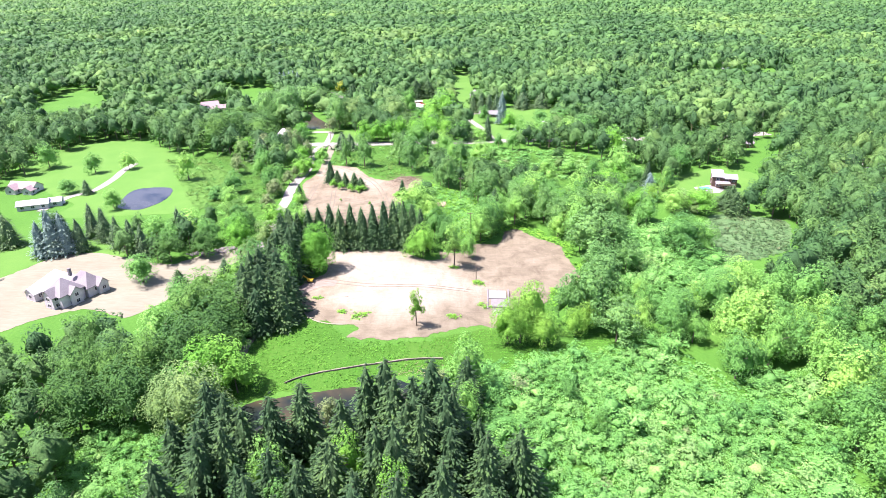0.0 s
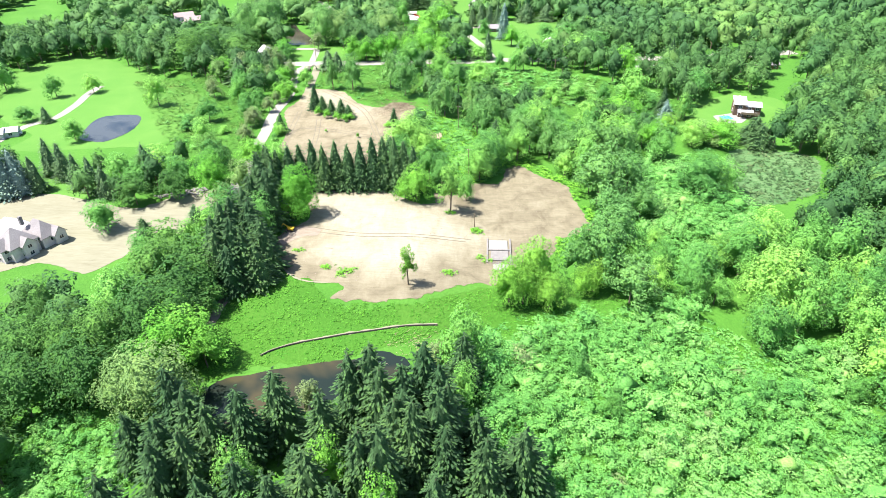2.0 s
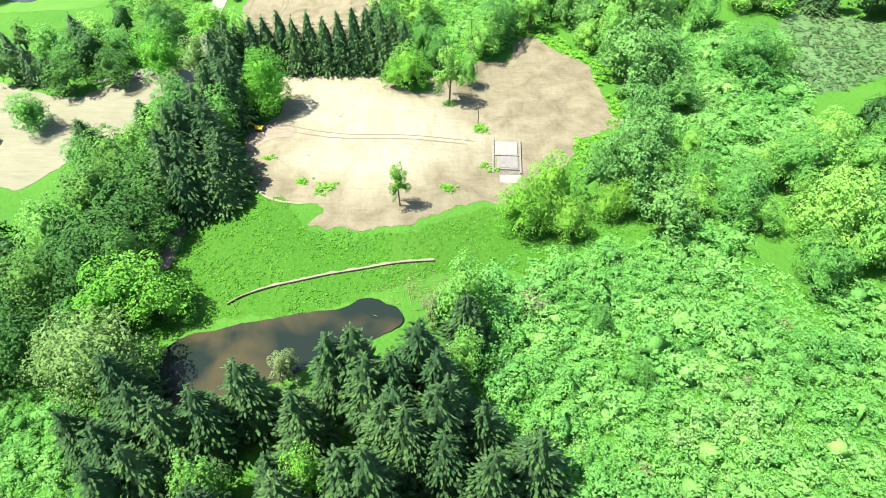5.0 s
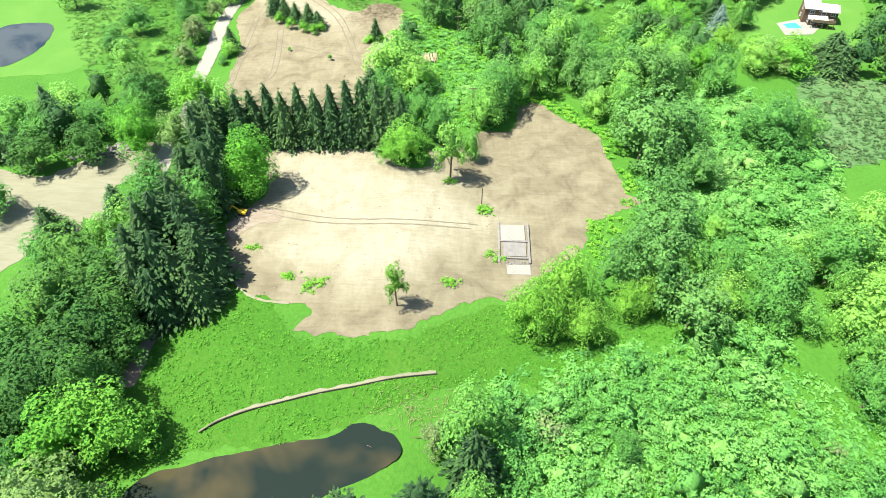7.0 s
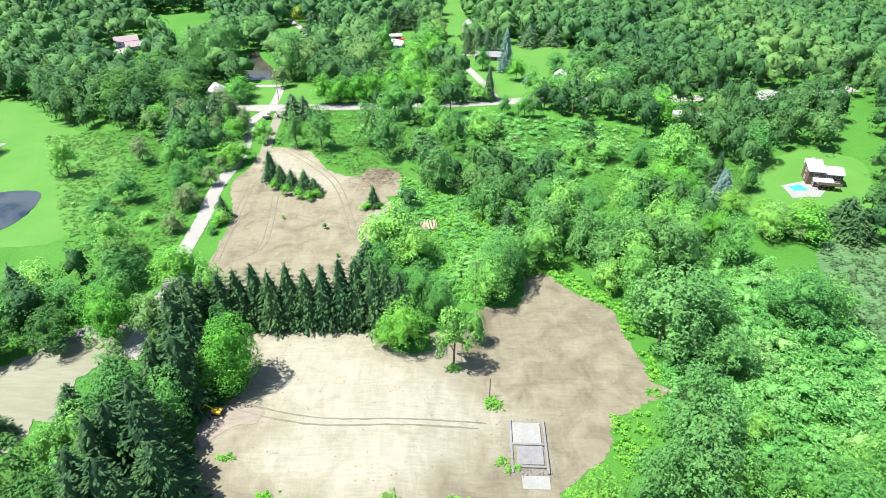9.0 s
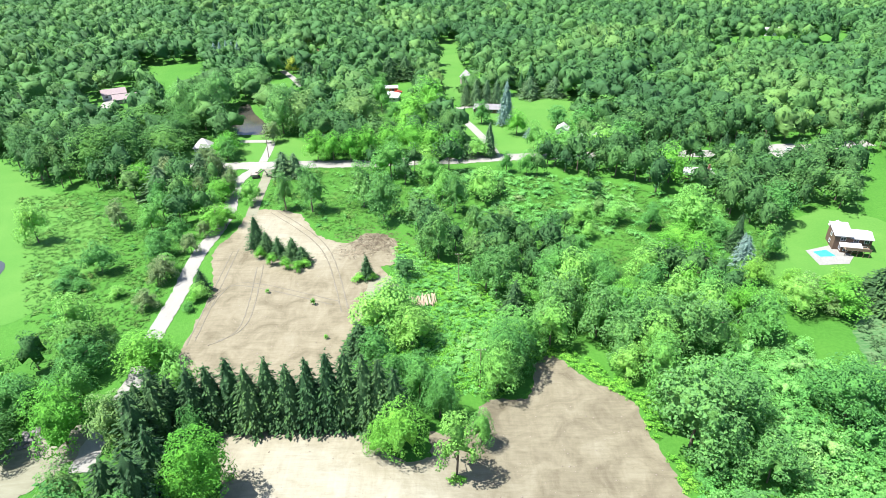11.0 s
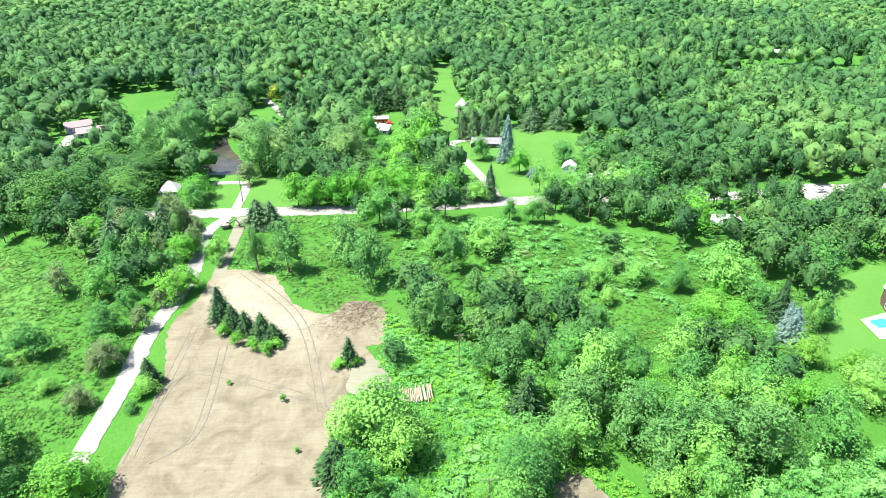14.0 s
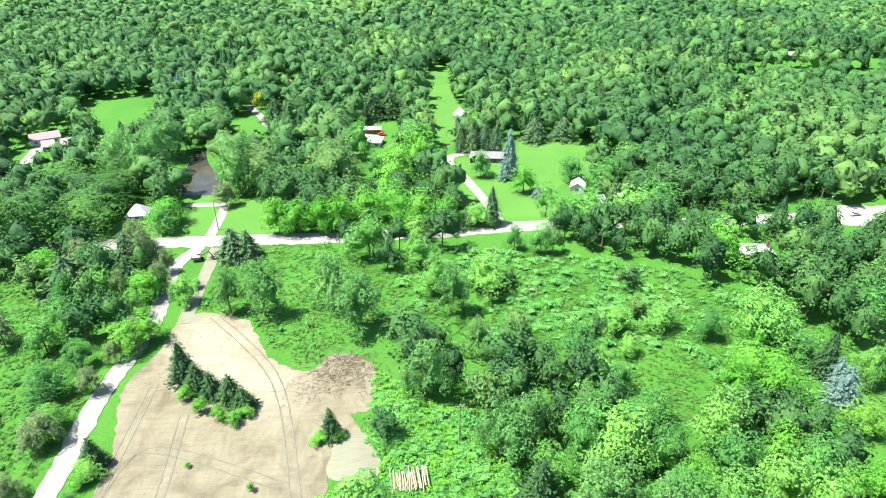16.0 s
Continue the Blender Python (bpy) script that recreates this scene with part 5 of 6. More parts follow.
grove("scrub", BUSHES, x, y, r, h, rng.uniform(0, 1, len(x)), M_SHRUB, "scattered light green scrub in rough grass")


# rough grass and weeds in clumps
def tuft_shape(seed, blades=9):
    g = np.random.default_rng(seed)
    p = np.concatenate([g.normal(0, 0.5, (blades, 2)), g.uniform(0.1, 0.9, (blades, 1))], 1)
    return sprays(g, p, np.concatenate([g.normal(0, 0.5, (blades, 2)), np.ones((blades, 1))], 1), np.full(blades, 0.5))


TUFTS = [tuft_shape(300 + i) for i in range(5)]


def weeds(outlines, lo, hi, step, small, tall, label, mat=M_VINE, keep=0.8, size=9, seed=1.0, but=()):
    tx, ty = scatter(lo, hi, step, 0.8)
    good = in_any(tx, ty, outlines) & (np.abs(tx) < 280) & ~in_any(tx, ty, but)
    tx, ty = tx[good], ty[good]
    field = patchy(tx, ty, size, seed)
    good = rng.uniform(size=len(tx)) < keep * (0.35 + field)
    tx, ty, field = tx[good], ty[good], field[good]
    for line, wide, _ in LINES:
        good = ~near_line(tx, ty, line, wide * 0.5 + 0.4)
        tx, ty, field = tx[good], ty[good], field[good]
    return grove("weeds", TUFTS, tx, ty, rng.uniform(*small, len(tx)), rng.uniform(*tall, len(tx)) * (0.5 + field), (field * 0.7 + rng.normal(0, 0.15, len(tx))).clip(0, 1), mat, label)


SOILS = [LOWER, UPPER, POND_BROWN, SANDLOT, SANDLINK, HAUL, SANDPAD]
weeds([MEADOW, OPENINGS[0], OPENINGS[1]], 119, 224, 1.0, (0.35, 0.85), (0.1, 0.4), "low lush meadow weeds in clumps", size=8, seed=2.0, mat=M_WEED, but=SOILS)
weeds([SCRUB_WEST, LAWN_TRI, OPENINGS[6], SCRUB_MID], 252, 437, 1.5, (0.6, 1.4), (0.15, 0.8), "rough grass and weeds in clumps", seed=4.0, mat=M_ROUGH, but=SOILS)
weeds([THICKET, THICKET_EAST, THICKET_WEST, SCRUB_SOUTH], 95, 345, 1.6, (0.7, 1.6), (0.3, 1.0), "low light green brambles under the thicket", seed=6.0, mat=M_SHRUB, keep=0.9, but=SOILS)
weeds([MARSH], 180, 420, 1.3, (0.6, 1.5), (0.3, 1.2), "dull green reeds in clumps", seed=9.0, mat=M_REED, keep=0.45, size=14)
x = np.concatenate([np.full(14, a) + rng.normal(0, s, 14) for a, _, s in GREEN_SPOTS])
y = np.concatenate([np.full(14, b) + rng.normal(0, s * 0.6, 14) for _, b, s in GREEN_SPOTS])
grove("soil_weeds", LOW, x, y, rng.uniform(0.5, 1.1, len(x)), rng.uniform(0.4, 1.2, len(x)), rng.uniform(0, 1, len(x)), M_VINE, "green weed clumps on the bare soil")

plants([(-59.8, 307.2, 1.6, 0.9), (-44, 300.1, 2.6, 1.0), (-37.5, 282.7, 1.6, 0.8)], "sapling", SLENDER, "slender", M_LEAF_BRIGHT, "tiny green sapling on graded soil", "saplings")


# ---- buildings ----
M_WALL_WHITE = plain("white_siding", (0.471, 0.471, 0.471), 0.6, scale=0.8)
M_WALL_BROWN = surface("brown_siding", [(0.3, (0.1, 0.065, 0.045)), (0.7, (0.15, 0.1, 0.07))], [(0.3, (0.08, 0.05, 0.035)), (0.7, (0.16, 0.11, 0.08))], 0.4, 3, relief=0.02, streak=((1, 1, 6), 0))
M_WALL_TAN = plain("tan_siding", (0.258, 0.228, 0.19), 0.7)
M_WALL_BRICK = plain("red_brown_brick", (0.198, 0.0912, 0.0608), 0.8)
M_ROOF_GREY = surface("grey_shingles", [(0.3, (0.17, 0.16, 0.16)), (0.7, (0.26, 0.25, 0.25))], [(0.3, (0.14, 0.135, 0.13)), (0.7, (0.28, 0.27, 0.27))], 0.3, 3, relief=0.02)
M_ROOF_PALE = surface("pale_grey_shingles", [(0.3, (0.34, 0.335, 0.33)), (0.7, (0.45, 0.44, 0.44))], [(0.3, (0.3, 0.295, 0.29)), (0.7, (0.47, 0.46, 0.45))], 0.3, 3, relief=0.02)
M_ROOF_WHITE = plain("white_roof_underlay", (0.517, 0.517, 0.517), 0.5)
M_ROOF_ROSE = plain("rose_grey_shingles", (0.258, 0.205, 0.198), 0.8)
M_ROOF_ORANGE = plain("orange_tiles", (0.38, 0.213, 0.106), 0.8)
M_TRIM = plain("white_trim", (0.532, 0.532, 0.532), 0.5)
M_RED = plain("red_paint", (0.55, 0.06, 0.03), 0.45)
M_YELLOW = plain("yellow_paint", (0.6, 0.42, 0.03), 0.45)
M_STEEL = plain("dark_steel", (0.0532, 0.0494, 0.0456), 0.5, 0.6)
M_RUBBER = plain("black_rubber", (0.0228, 0.0228, 0.0228), 0.9)
M_WOODEN = plain("weathered_wood", (0.152, 0.114, 0.076), 0.85, vary=0.3, scale=4)
M_PALEWOOD = plain("cut_wood", (0.342, 0.274, 0.182), 0.85, vary=0.3, scale=3)
M_STONE = surface("stone", [(0.3, (0.13, 0.125, 0.115)), (0.7, (0.23, 0.225, 0.21))], [(0.3, (0.1, 0.095, 0.09)), (0.7, (0.25, 0.245, 0.235))], 0.8, 4, relief=0.03)
m_, nt_, bsdf_ = material("window_glass")
bsdf_.inputs["Base Color"].default_value, bsdf_.inputs["Roughness"].default_value = (0.03, 0.04, 0.05, 1), 0.05
M_GLASS = m_
M_POOL = water("pool_water", (0.05, 0.42, 0.5), (0.04, 0.36, 0.46), 0.5)


def part(name, bm, mat, parent=None, label=""):
    me = bpy.data.meshes.new(name)
    bmesh.ops.recalc_face_normals(bm, faces=bm.faces)
    bm.to_mesh(me)
    bm.free()
    me.materials.append(mat)
    ob = new(name, me)
    if parent:
        ob.parent = parent
    return tagged(ob, label)


def block(size, at, bevel=0.0, turn=None, bm=None):
    bm = bm or bmesh.new()
    made = bmesh.ops.create_cube(bm, size=1)["verts"]
    m = Matrix.Translation(at) @ (turn or Matrix()) @ Matrix.Diagonal((*size, 1))
    bmesh.ops.transform(bm, matrix=m, verts=made)
    if bevel:
        edges = list({e for v in made for e in v.link_edges})
        bmesh.ops.bevel(bm, geom=edges, offset=bevel, segments=1, affect="EDGES")
    return bm


def rod(p, q, r, n=8, r2=None, bm=None):
    bm = bm or bmesh.new()
    p, q = Vector(p), Vector(q)
    made = bmesh.ops.create_cone(bm, cap_ends=True, segments=n, radius1=r, radius2=r if r2 is None else r2, depth=(q - p).length)["verts"]
    bmesh.ops.transform(bm, matrix=Matrix.Translation((p + q) / 2) @ (q - p).to_track_quat("Z", "Y").to_matrix().to_4x4(), verts=made)
    return bm


def roof_mesh(w, d, h, rise, kind, over=0.45, thick=0.22):
    """A roof of real thickness over a block w by d whose walls end at h."""
    a, b = w / 2 + over, d / 2 + over
    low = h - over * rise / (d / 2)
    if kind == "gable":
        top = [(-a, 0, h + rise), (a, 0, h + rise)]
        low = h - over * rise / (d / 2)
    elif kind == "gable_y":
        top = [(0, -b, h + rise), (0, b, h + rise)]
        low = h - over * rise / (w / 2)
    elif kind == "hip":
        k = max(0.0, a - b)
        top = [(-k, 0, h + rise), (k, 0, h + rise)] if a >= b else [(0, -(b - a), h + rise), (0, b - a, h + rise)]
    bm = bmesh.new()
    if kind == "shed":
        v = [(-a, -b, h), (a, -b, h), (a, b, h + rise), (-a, b, h + rise)]
        f = [(0, 1, 2, 3)]
    else:
        v = [(-a, -b, low), (a, -b, low), (a, b, low), (-a, b, low)] + top
        if kind == "gable":
            f = [(0, 1, 5, 4), (2, 3, 4, 5)]
        elif kind == "gable_y":
            f = [(1, 2, 5, 4), (3, 0, 4, 5)]
        elif a >= b:
            f = [(0, 1, 5, 4), (2, 3, 4, 5), (3, 0, 4), (1, 2, 5)]
        else:
            f = [(0, 1, 4), (2, 3, 5), (1, 2, 5, 4), (3, 0, 4, 5)]
    up = [bm.verts.new(q) for q in v]
    dn = [bm.verts.new((q[0], q[1], q[2] - thick)) for q in v]
    edges = {}
    for q in f:
        bm.faces.new([up[i] for i in q])
        bm.faces.new([dn[i] for i in reversed(q)])
        for i, j in zip(q, q[1:] + q[:1]):
            edges[(i, j)] = edges.get((i, j), 0) + 1
    for (i, j) in edges:
        if (j, i) not in edges:
            bm.faces.new((up[i], dn[i], dn[j], up[j]))
    return bm


def wall_mesh(w, d, h, rise, kind):
    bm = bmesh.new()
    v = [(-w / 2, -d / 2), (w / 2, -d / 2), (w / 2, d / 2), (-w / 2, d / 2)]
    lo, hi = [bm.verts.new((*q, -0.4)) for q in v], [bm.verts.new((*q, h)) for q in v]
    tops = {0: None, 1: None, 2: None, 3: None}
    r = rise - 0.2
    if kind == "gable":
        tops[1], tops[3] = bm.verts.new((w / 2, 0, h + r)), bm.verts.new((-w / 2, 0, h + r))
    if kind == "gable_y":
        tops[0], tops[2] = bm.verts.new((0, -d / 2, h + r)), bm.verts.new((0, d / 2, h + r))
    if kind == "shed":
        hi[2].co.z = hi[3].co.z = h + r
    for i in range(4):
        j = (i + 1) % 4
        bm.faces.new([lo[i], lo[j], hi[j]] + ([tops[i]] if tops[i] else []) + [hi[i]])
    bm.faces.new(lo[::-1])
    return bm


def window(parent, at, size, turn, name="window"):
    w, h = size
    fr = bmesh.new()
    for sx, sz, px, pz in ((w + 0.24, 0.12, 0, h / 2 + 0.06), (w + 0.24, 0.12, 0, -h / 2 - 0.06), (0.12, h, -w / 2 - 0.06, 0), (0.12, h, w / 2 + 0.06, 0), (0.06, h, 0, 0)):
        block((sx, 0.14, sz), (px, 0, pz), bm=fr)
    ob = part(name, fr, M_TRIM, parent)
    ob.matrix_basis = Matrix.Translation(at) @ Matrix.Rotation(turn, 4, "Z")
    part("pane", block((w, 0.05, h), (0, 0.02, 0)), M_GLASS, ob)
    return ob


def building(name, label, x, y, turn, blocks, category="house", z=None):
    """A house of several blocks: x, y, width, depth, wall height, rise, roof kind, wall and roof material, windows per long side, storeys."""
    base = new(name)
    base.matrix_basis = pose(x, y, land(x, y) if z is None else z, 0, 0, turn)
    tagged(base, label, category)
    for cx, cy, w, d, h, rise, kind, wall, roof, count, floors in blocks:
        o = part("wall", wall_mesh(w, d, h, rise, kind), wall, base)
        o.location = (cx, cy, 0)
        o = part("roof", roof_mesh(w, d, h, rise, kind), roof, base)
        o.location = (cx, cy, 0.06)
        for fl in range(floors):
            zc = h * (fl + 0.55) / floors
            for i in range(count):
                u = (i + 0.5) / count - 0.5
                for sgn in (-1, 1):
                    window(base, (cx + u * w, cy + sgn * (d / 2 + 0.03), zc), (min(1.5, w / count * 0.5), 1.2), 0 if sgn < 0 else math.pi)
            for sgn in (-1, 1):
                window(base, (cx + sgn * (w / 2 + 0.03), cy, zc), (1.3, 1.2), math.pi / 2 * sgn)
    return base


W, G, PR = M_WALL_WHITE, M_ROOF_GREY, M_ROOF_PALE
new_house = building("house", "new white house with grey shingles and an unfinished white roof half", -145.8, 208.8, -24, [
    (-5, 1.5, 13, 13, 3.6, 5.4, "hip", W, M_ROOF_WHITE, 3, 1),
    (4.8, -3.2, 8.5, 9, 5.2, 4.4, "hip", W, G, 2, 2),
    (4.5, -8.0, 4.6, 3, 5.0, 2.4, "gable_y", W, G, 1, 2),
    (8.8, -2.5, 3, 4.2, 5.0, 2.0, "gable", W, G, 1, 2),
    (5.0, 5.4, 10, 7, 4.2, 4.2, "hip", W, G, 2, 1),
    (9.5, 7.5, 4, 4, 4.0, 2.2, "gable", W, G, 1, 1),
    (-7.5, -6.2, 5, 4.5, 3.4, 1.8, "gable_y", W, M_ROOF_WHITE, 1, 1)])
part("chimney", block((1.0, 1.0, 3.0), (1.5, 2.5, 8.6), 0.04), M_STONE, new_house)
building("house", "ranch house with rose-grey gable roofs beside a lawn", -235.9, 324.7, -8, [
    (0, 2, 15, 8, 2.8, 2.6, "gable", W, M_ROOF_ROSE, 4, 1), (-3.5, -2.5, 6, 5, 2.8, 2.2, "gable_y", W, M_ROOF_ROSE, 1, 1), (6, -2.5, 5, 4, 2.6, 1.8, "gable_y", W, M_ROOF_ROSE, 1, 1)])
building("garage", "long low white outbuilding with a pale roof", -214.5, 300.3, 20, [
    (0, 0, 14, 7, 2.8, 1.6, "gable", W, PR, 3, 1), (9.5, 1.5, 6, 6, 2.7, 1.3, "gable", W, M_ROOF_WHITE, 1, 1)], "garage")
pool_house = building("house", "two-storey brown-sided house with pale shed roofs beside a pool", 146.8, 337.9, -14, [
    (-3.2, 1.5, 5.5, 8, 5.8, 1.6, "shed", M_WALL_BROWN, PR, 1, 2), (3.0, 1.5, 7, 7.5, 5.2, 1.3, "gable", M_WALL_BROWN, PR, 2, 2), (-0.6, -3.2, 6.5, 2.6, 2.6, 0.9, "shed", M_WALL_BROWN, PR, 2, 1),
    (-2.5, 6.0, 5, 4, 5.4, 1.6, "gable_y", M_WALL_BROWN, PR, 1, 2)])
deck = part("deck", block((8.5, 3.0, 0.2), (1.0, -5.6, 2.5), 0.03), M_WOODEN, pool_house, "weathered wooden deck on posts")
for k in range(5):
    part("post", block((0.15, 0.15, 2.9), (-3.0 + 2 * k, -6.9, 1.2)), M_WOODEN, deck)
part("railing", block((8.5, 0.08, 0.9), (1.0, -7.05, 3.1)), M_WOODEN, deck)
building("garage", "small grey-roofed white garage beside the road", -122.3, 440.4, 6, [(0, 0, 8, 7, 2.4, 3.4, "hip", W, PR, 3, 1)], "garage")
building("house", "white house with a wide pale metal roof", -34, 525.9, -6, [
    (0, 0, 13, 10, 3.0, 2.4, "hip", W, M_ROOF_WHITE, 3, 1), (-5, 4, 6, 5, 2.8, 1.6, "gable", W, M_ROOF_WHITE, 1, 1)])
building("shed", "long open red-trimmed shed behind the white house", -35.3, 545.2, 3, [(0, 0, 12, 4, 2.6, 0.6, "shed", M_RED, PR, 2, 1)], "shed")
building("house", "low dark ranch house with a grey roof on a lawn", 26.6, 502.3, -6, [
    (0, 0, 16, 7, 2.7, 2.0, "gable", M_WALL_BROWN, G, 4, 1), (-6, -2, 5, 5, 2.6, 1.6, "gable_y", M_WALL_BROWN, G, 1, 1)])
building("barn", "tall pale barn with a steep grey roof", 17.7, 563.2, 12, [(0, 0, 8, 12, 5.0, 4.0, "gable_y", M_WALL_TAN, G, 2, 2)], "barn")
building("shed", "small white garage with a pale blue-grey roof", 63.7, 463, -18, [(0, 0, 6, 7, 2.6, 2.0, "gable_y", W, PR, 1, 1)], "shed")
building("house", "white clapboard house among trees by the road", 75.3, 452.4, 10, [(0, 0, 9, 7, 3.2, 2.4, "gable", W, PR, 2, 1), (-3, -3.5, 4, 4, 3.0, 2.0, "gable_y", W, PR, 1, 1)])
brick_house = building("house", "brick house with a pale low roof among trees", 113.7, 400.4, -8, [(0, 0, 13, 8, 2.8, 1.8, "hip", M_WALL_BRICK, PR, 3, 1)])
part("chimney", block((1.0, 0.9, 2.4), (4.8, 0.5, 4.8), 0.04), M_WALL_BRICK, brick_house)
building("house", "tan house half hidden by trees at a pale driveway", -198.8, 528.3, 25, [(0, 0, 14, 8, 2.8, 2.2, "gable", M_WALL_TAN, M_ROOF_ROSE, 3, 1)])
building("house", "distant house with an orange tiled roof", -106.4, 656.7, 4, [(0, 0, 15, 8, 3, 2.4, "hip", M_WALL_TAN, M_ROOF_ORANGE, 3, 1)])
building("house", "distant white house beside a long green field", 303, 725.3, 0, [(0, 0, 13, 8, 4.5, 2.6, "gable", W, PR, 3, 2)])
building("house", "low brown house with a dark roof near the road", 185.5, 409, 4, [(0, 0, 14, 8, 2.8, 2.0, "gable", M_WALL_BRICK, G, 3, 1)])
building("house", "pale house among trees at the wood's edge", 236, 357.5, -5, [(0, 0, 15, 9, 3, 2.4, "hip", M_WALL_TAN, PR, 3, 1)])

for fx_, fy_, ft_, roof_ in ((-453.7, 818.1, 10, M_ROOF_ROSE), (-103.9, 935.2, 0, PR), (-53.7, 932, 20, M_ROOF_WHITE), (622.3, 1206.5, 5, PR), (-101.9, 696.5, -10, M_ROOF_ORANGE), (352.9, 901.9, 0, G), (-210, 537.3, 30, M_ROOF_ROSE)):
    building("house", "small distant house among the woods", fx_, fy_, ft_, [(0, 0, 14, 8, 3.5, 2.4, "gable", W, roof_, 3, 1)])

# pool with its terrace
TERRACE = [(130.3, 336), (142.1, 339.9), (145.6, 331.5), (140.9, 326.3), (129.9, 325.7)]
POOL = [(132.5, 335), (138, 336.3), (139.1, 331.7), (133.3, 331.4)]
sheet("terrace", TERRACE, M_CONCRETE, 0.12, 0.0, label="white concrete pool terrace", cell=2, sharp=True)
sheet("pool", POOL, M_POOL, 0.17, 0.0, label="turquoise swimming pool water", cell=2, sharp=True)
LOT = [
    (165.9, 439.5), (183.7, 438.9), (176.7, 423.9), (161.6, 423),
]
sheet("parking_lot", LOT, M_GRAVEL, 0.1, 0.3, label="pale paved yard beside the road")


# ---- vehicles ----
def wheel(parent, at, r, wide, axle="y"):
    d = Vector((0, wide / 2, 0))
    w = part("wheel", rod(Vector(at) - d, Vector(at) + d, r, 14), M_RUBBER, parent)
    part("rim", rod(Vector(at) - d * 1.08, Vector(at) + d * 1.08, r * 0.55, 10), M_TRIM, w)


def car(x, y, turn, paint, label):
    base = new("car")
    base.matrix_basis = pose(x, y, land(x, y) + 0.12, 0, 0, turn)
    tagged(base, label, "car")
    part("body", block((4.5, 1.8, 0.75), (0, 0, 0.72), 0.15), paint, base)
    part("cabin", block((2.4, 1.6, 0.62), (-0.2, 0, 1.35), 0.22), M_GLASS, base, "dark car windows")
    part("roof", block((1.9, 1.5, 0.08), (-0.2, 0, 1.68), 0.03), paint, base)
    for sx in (-1.4, 1.4):
        for sy in (-0.85, 0.85):
            wheel(base, (sx, sy, 0.34), 0.34, 0.22)


def excavator(x, y, turn, paint, label, scale=1.0):
    base = new("excavator")
    base.matrix_basis = pose(x, y, land(x, y) + 0.1, 0, 0, turn) @ Matrix.Scale(scale, 4)
    tagged(base, label, "excavator")
    for sy in (-1.1, 1.1):
        t = part("track", block((3.8, 0.6, 0.9), (0, sy, 0.45), 0.3), M_RUBBER, base)
        for k in range(4):
            part("roller", rod((-1.2 + 0.8 * k, sy - 0.33, 0.4), (-1.2 + 0.8 * k, sy + 0.33, 0.4), 0.25, 10), M_STEEL, t)
    part("house_body", block((3.2, 2.6, 1.1), (-0.5, 0, 1.6), 0.15), paint, base)
    cab = part("cab", block((1.4, 1.0, 1.6), (0.6, 0.8, 2.2), 0.12), paint, base)
    part("pane", block((1.42, 0.86, 0.8), (0.62, 0.8, 2.5), 0.08), M_GLASS, cab)
    part("counterweight", block((0.9, 2.5, 0.9), (-2.0, 0, 1.6), 0.25), M_STEEL, base)
    part("boom", block((4.2, 0.4, 0.55), (2.5, -0.2, 3.0), 0.08, Matrix.Rotation(radians(-32), 4, "Y")), paint, base)
    part("arm", block((2.8, 0.35, 0.4), (4.9, -0.2, 2.9), 0.06, Matrix.Rotation(radians(58), 4, "Y")), paint, base)
    part("bucket", block((0.9, 1.0, 0.8), (5.4, -0.2, 1.3), 0.2, Matrix.Rotation(radians(20), 4, "Y")), M_STEEL, base)


excavator(-56.7, 217.9, 170, M_YELLOW, "yellow tracked excavator parked under the spruces", 0.62)
excavator(-86.7, 402.3, 10, M_WALL_TAN, "tan tracked excavator parked beside the track", 0.9)
car(-28.4, 540.9, 0, M_RED, "red car beside the open shed")
car(-203.9, 304.9, 25, M_TRIM, "silver car at the end of a driveway")
car(171.7, 421.6, 30, M_STEEL, "dark car on the pale paved yard")
car(171.3, 431.1, 10, M_TRIM, "pale car on the paved yard by the road")


# ---- poles ----
def utility_pole(x, y, tall, label, arms=1):
    base = new("utility_pole")
    base.matrix_basis = pose(x, y, land(x, y))
    tagged(base, label, "pole")
    part("post", rod((0, 0, -0.3), (0, 0, tall), 0.17, 8, 0.11), M_WOODEN, base)
    for k in range(arms):
        arm = part("crossarm", block((2.6, 0.14, 0.16), (0, 0.16, tall - 0.6 - 0.9 * k), 0.02), M_WOODEN, base)
        for u in (-1.1, -0.5, 0.5, 1.1):
            part("insulator", rod((u, 0.16, tall - 0.52 - 0.9 * k), (u, 0.16, tall - 0.3 - 0.9 * k), 0.06, 8), M_TRIM, arm)


utility_pole(5.5, 264.8, 13, "weathered wooden utility pole with a crossarm")
utility_pole(1.8, 313.8, 12.5, "weathered wooden utility pole in the scrub")
utility_pole(-86.6, 427, 11.5, "weathered wooden utility pole beside the garage drive", 0)
utility_pole(6.9, 225.4, 6.0, "short bare wooden pole in a green tuft", 0)

# ---- the old foundation in the clearing ----
fx, fy = 14.4, 209.8
found = new("foundation_slab")
found.matrix_basis = pose(fx, fy, land(fx, fy) + 0.07, 0, 0, -3) @ Matrix.Scale(1.4, 4)
tagged(found, "broken white concrete foundation slab on bare soil", "foundation")
part("slab", block((4.6, 4.4, 0.25), (0, 3.2, 0.1), 0.05), M_CONCRETE, found)
part("slab", block((4.2, 3.6, 0.22), (0.3, -1.1, 0.08), 0.05), M_STONE, found, "greyer cracked slab")
part("slab", block((5.6, 2.4, 0.12), (0.2, -6.1, 0.03), 0.05), M_CONCRETE, found)
for sx in (-2.6, 2.9):
    part("footing", block((0.4, 10.5, 0.5), (sx, 0.6, 0.15), 0.06), M_STONE, found)
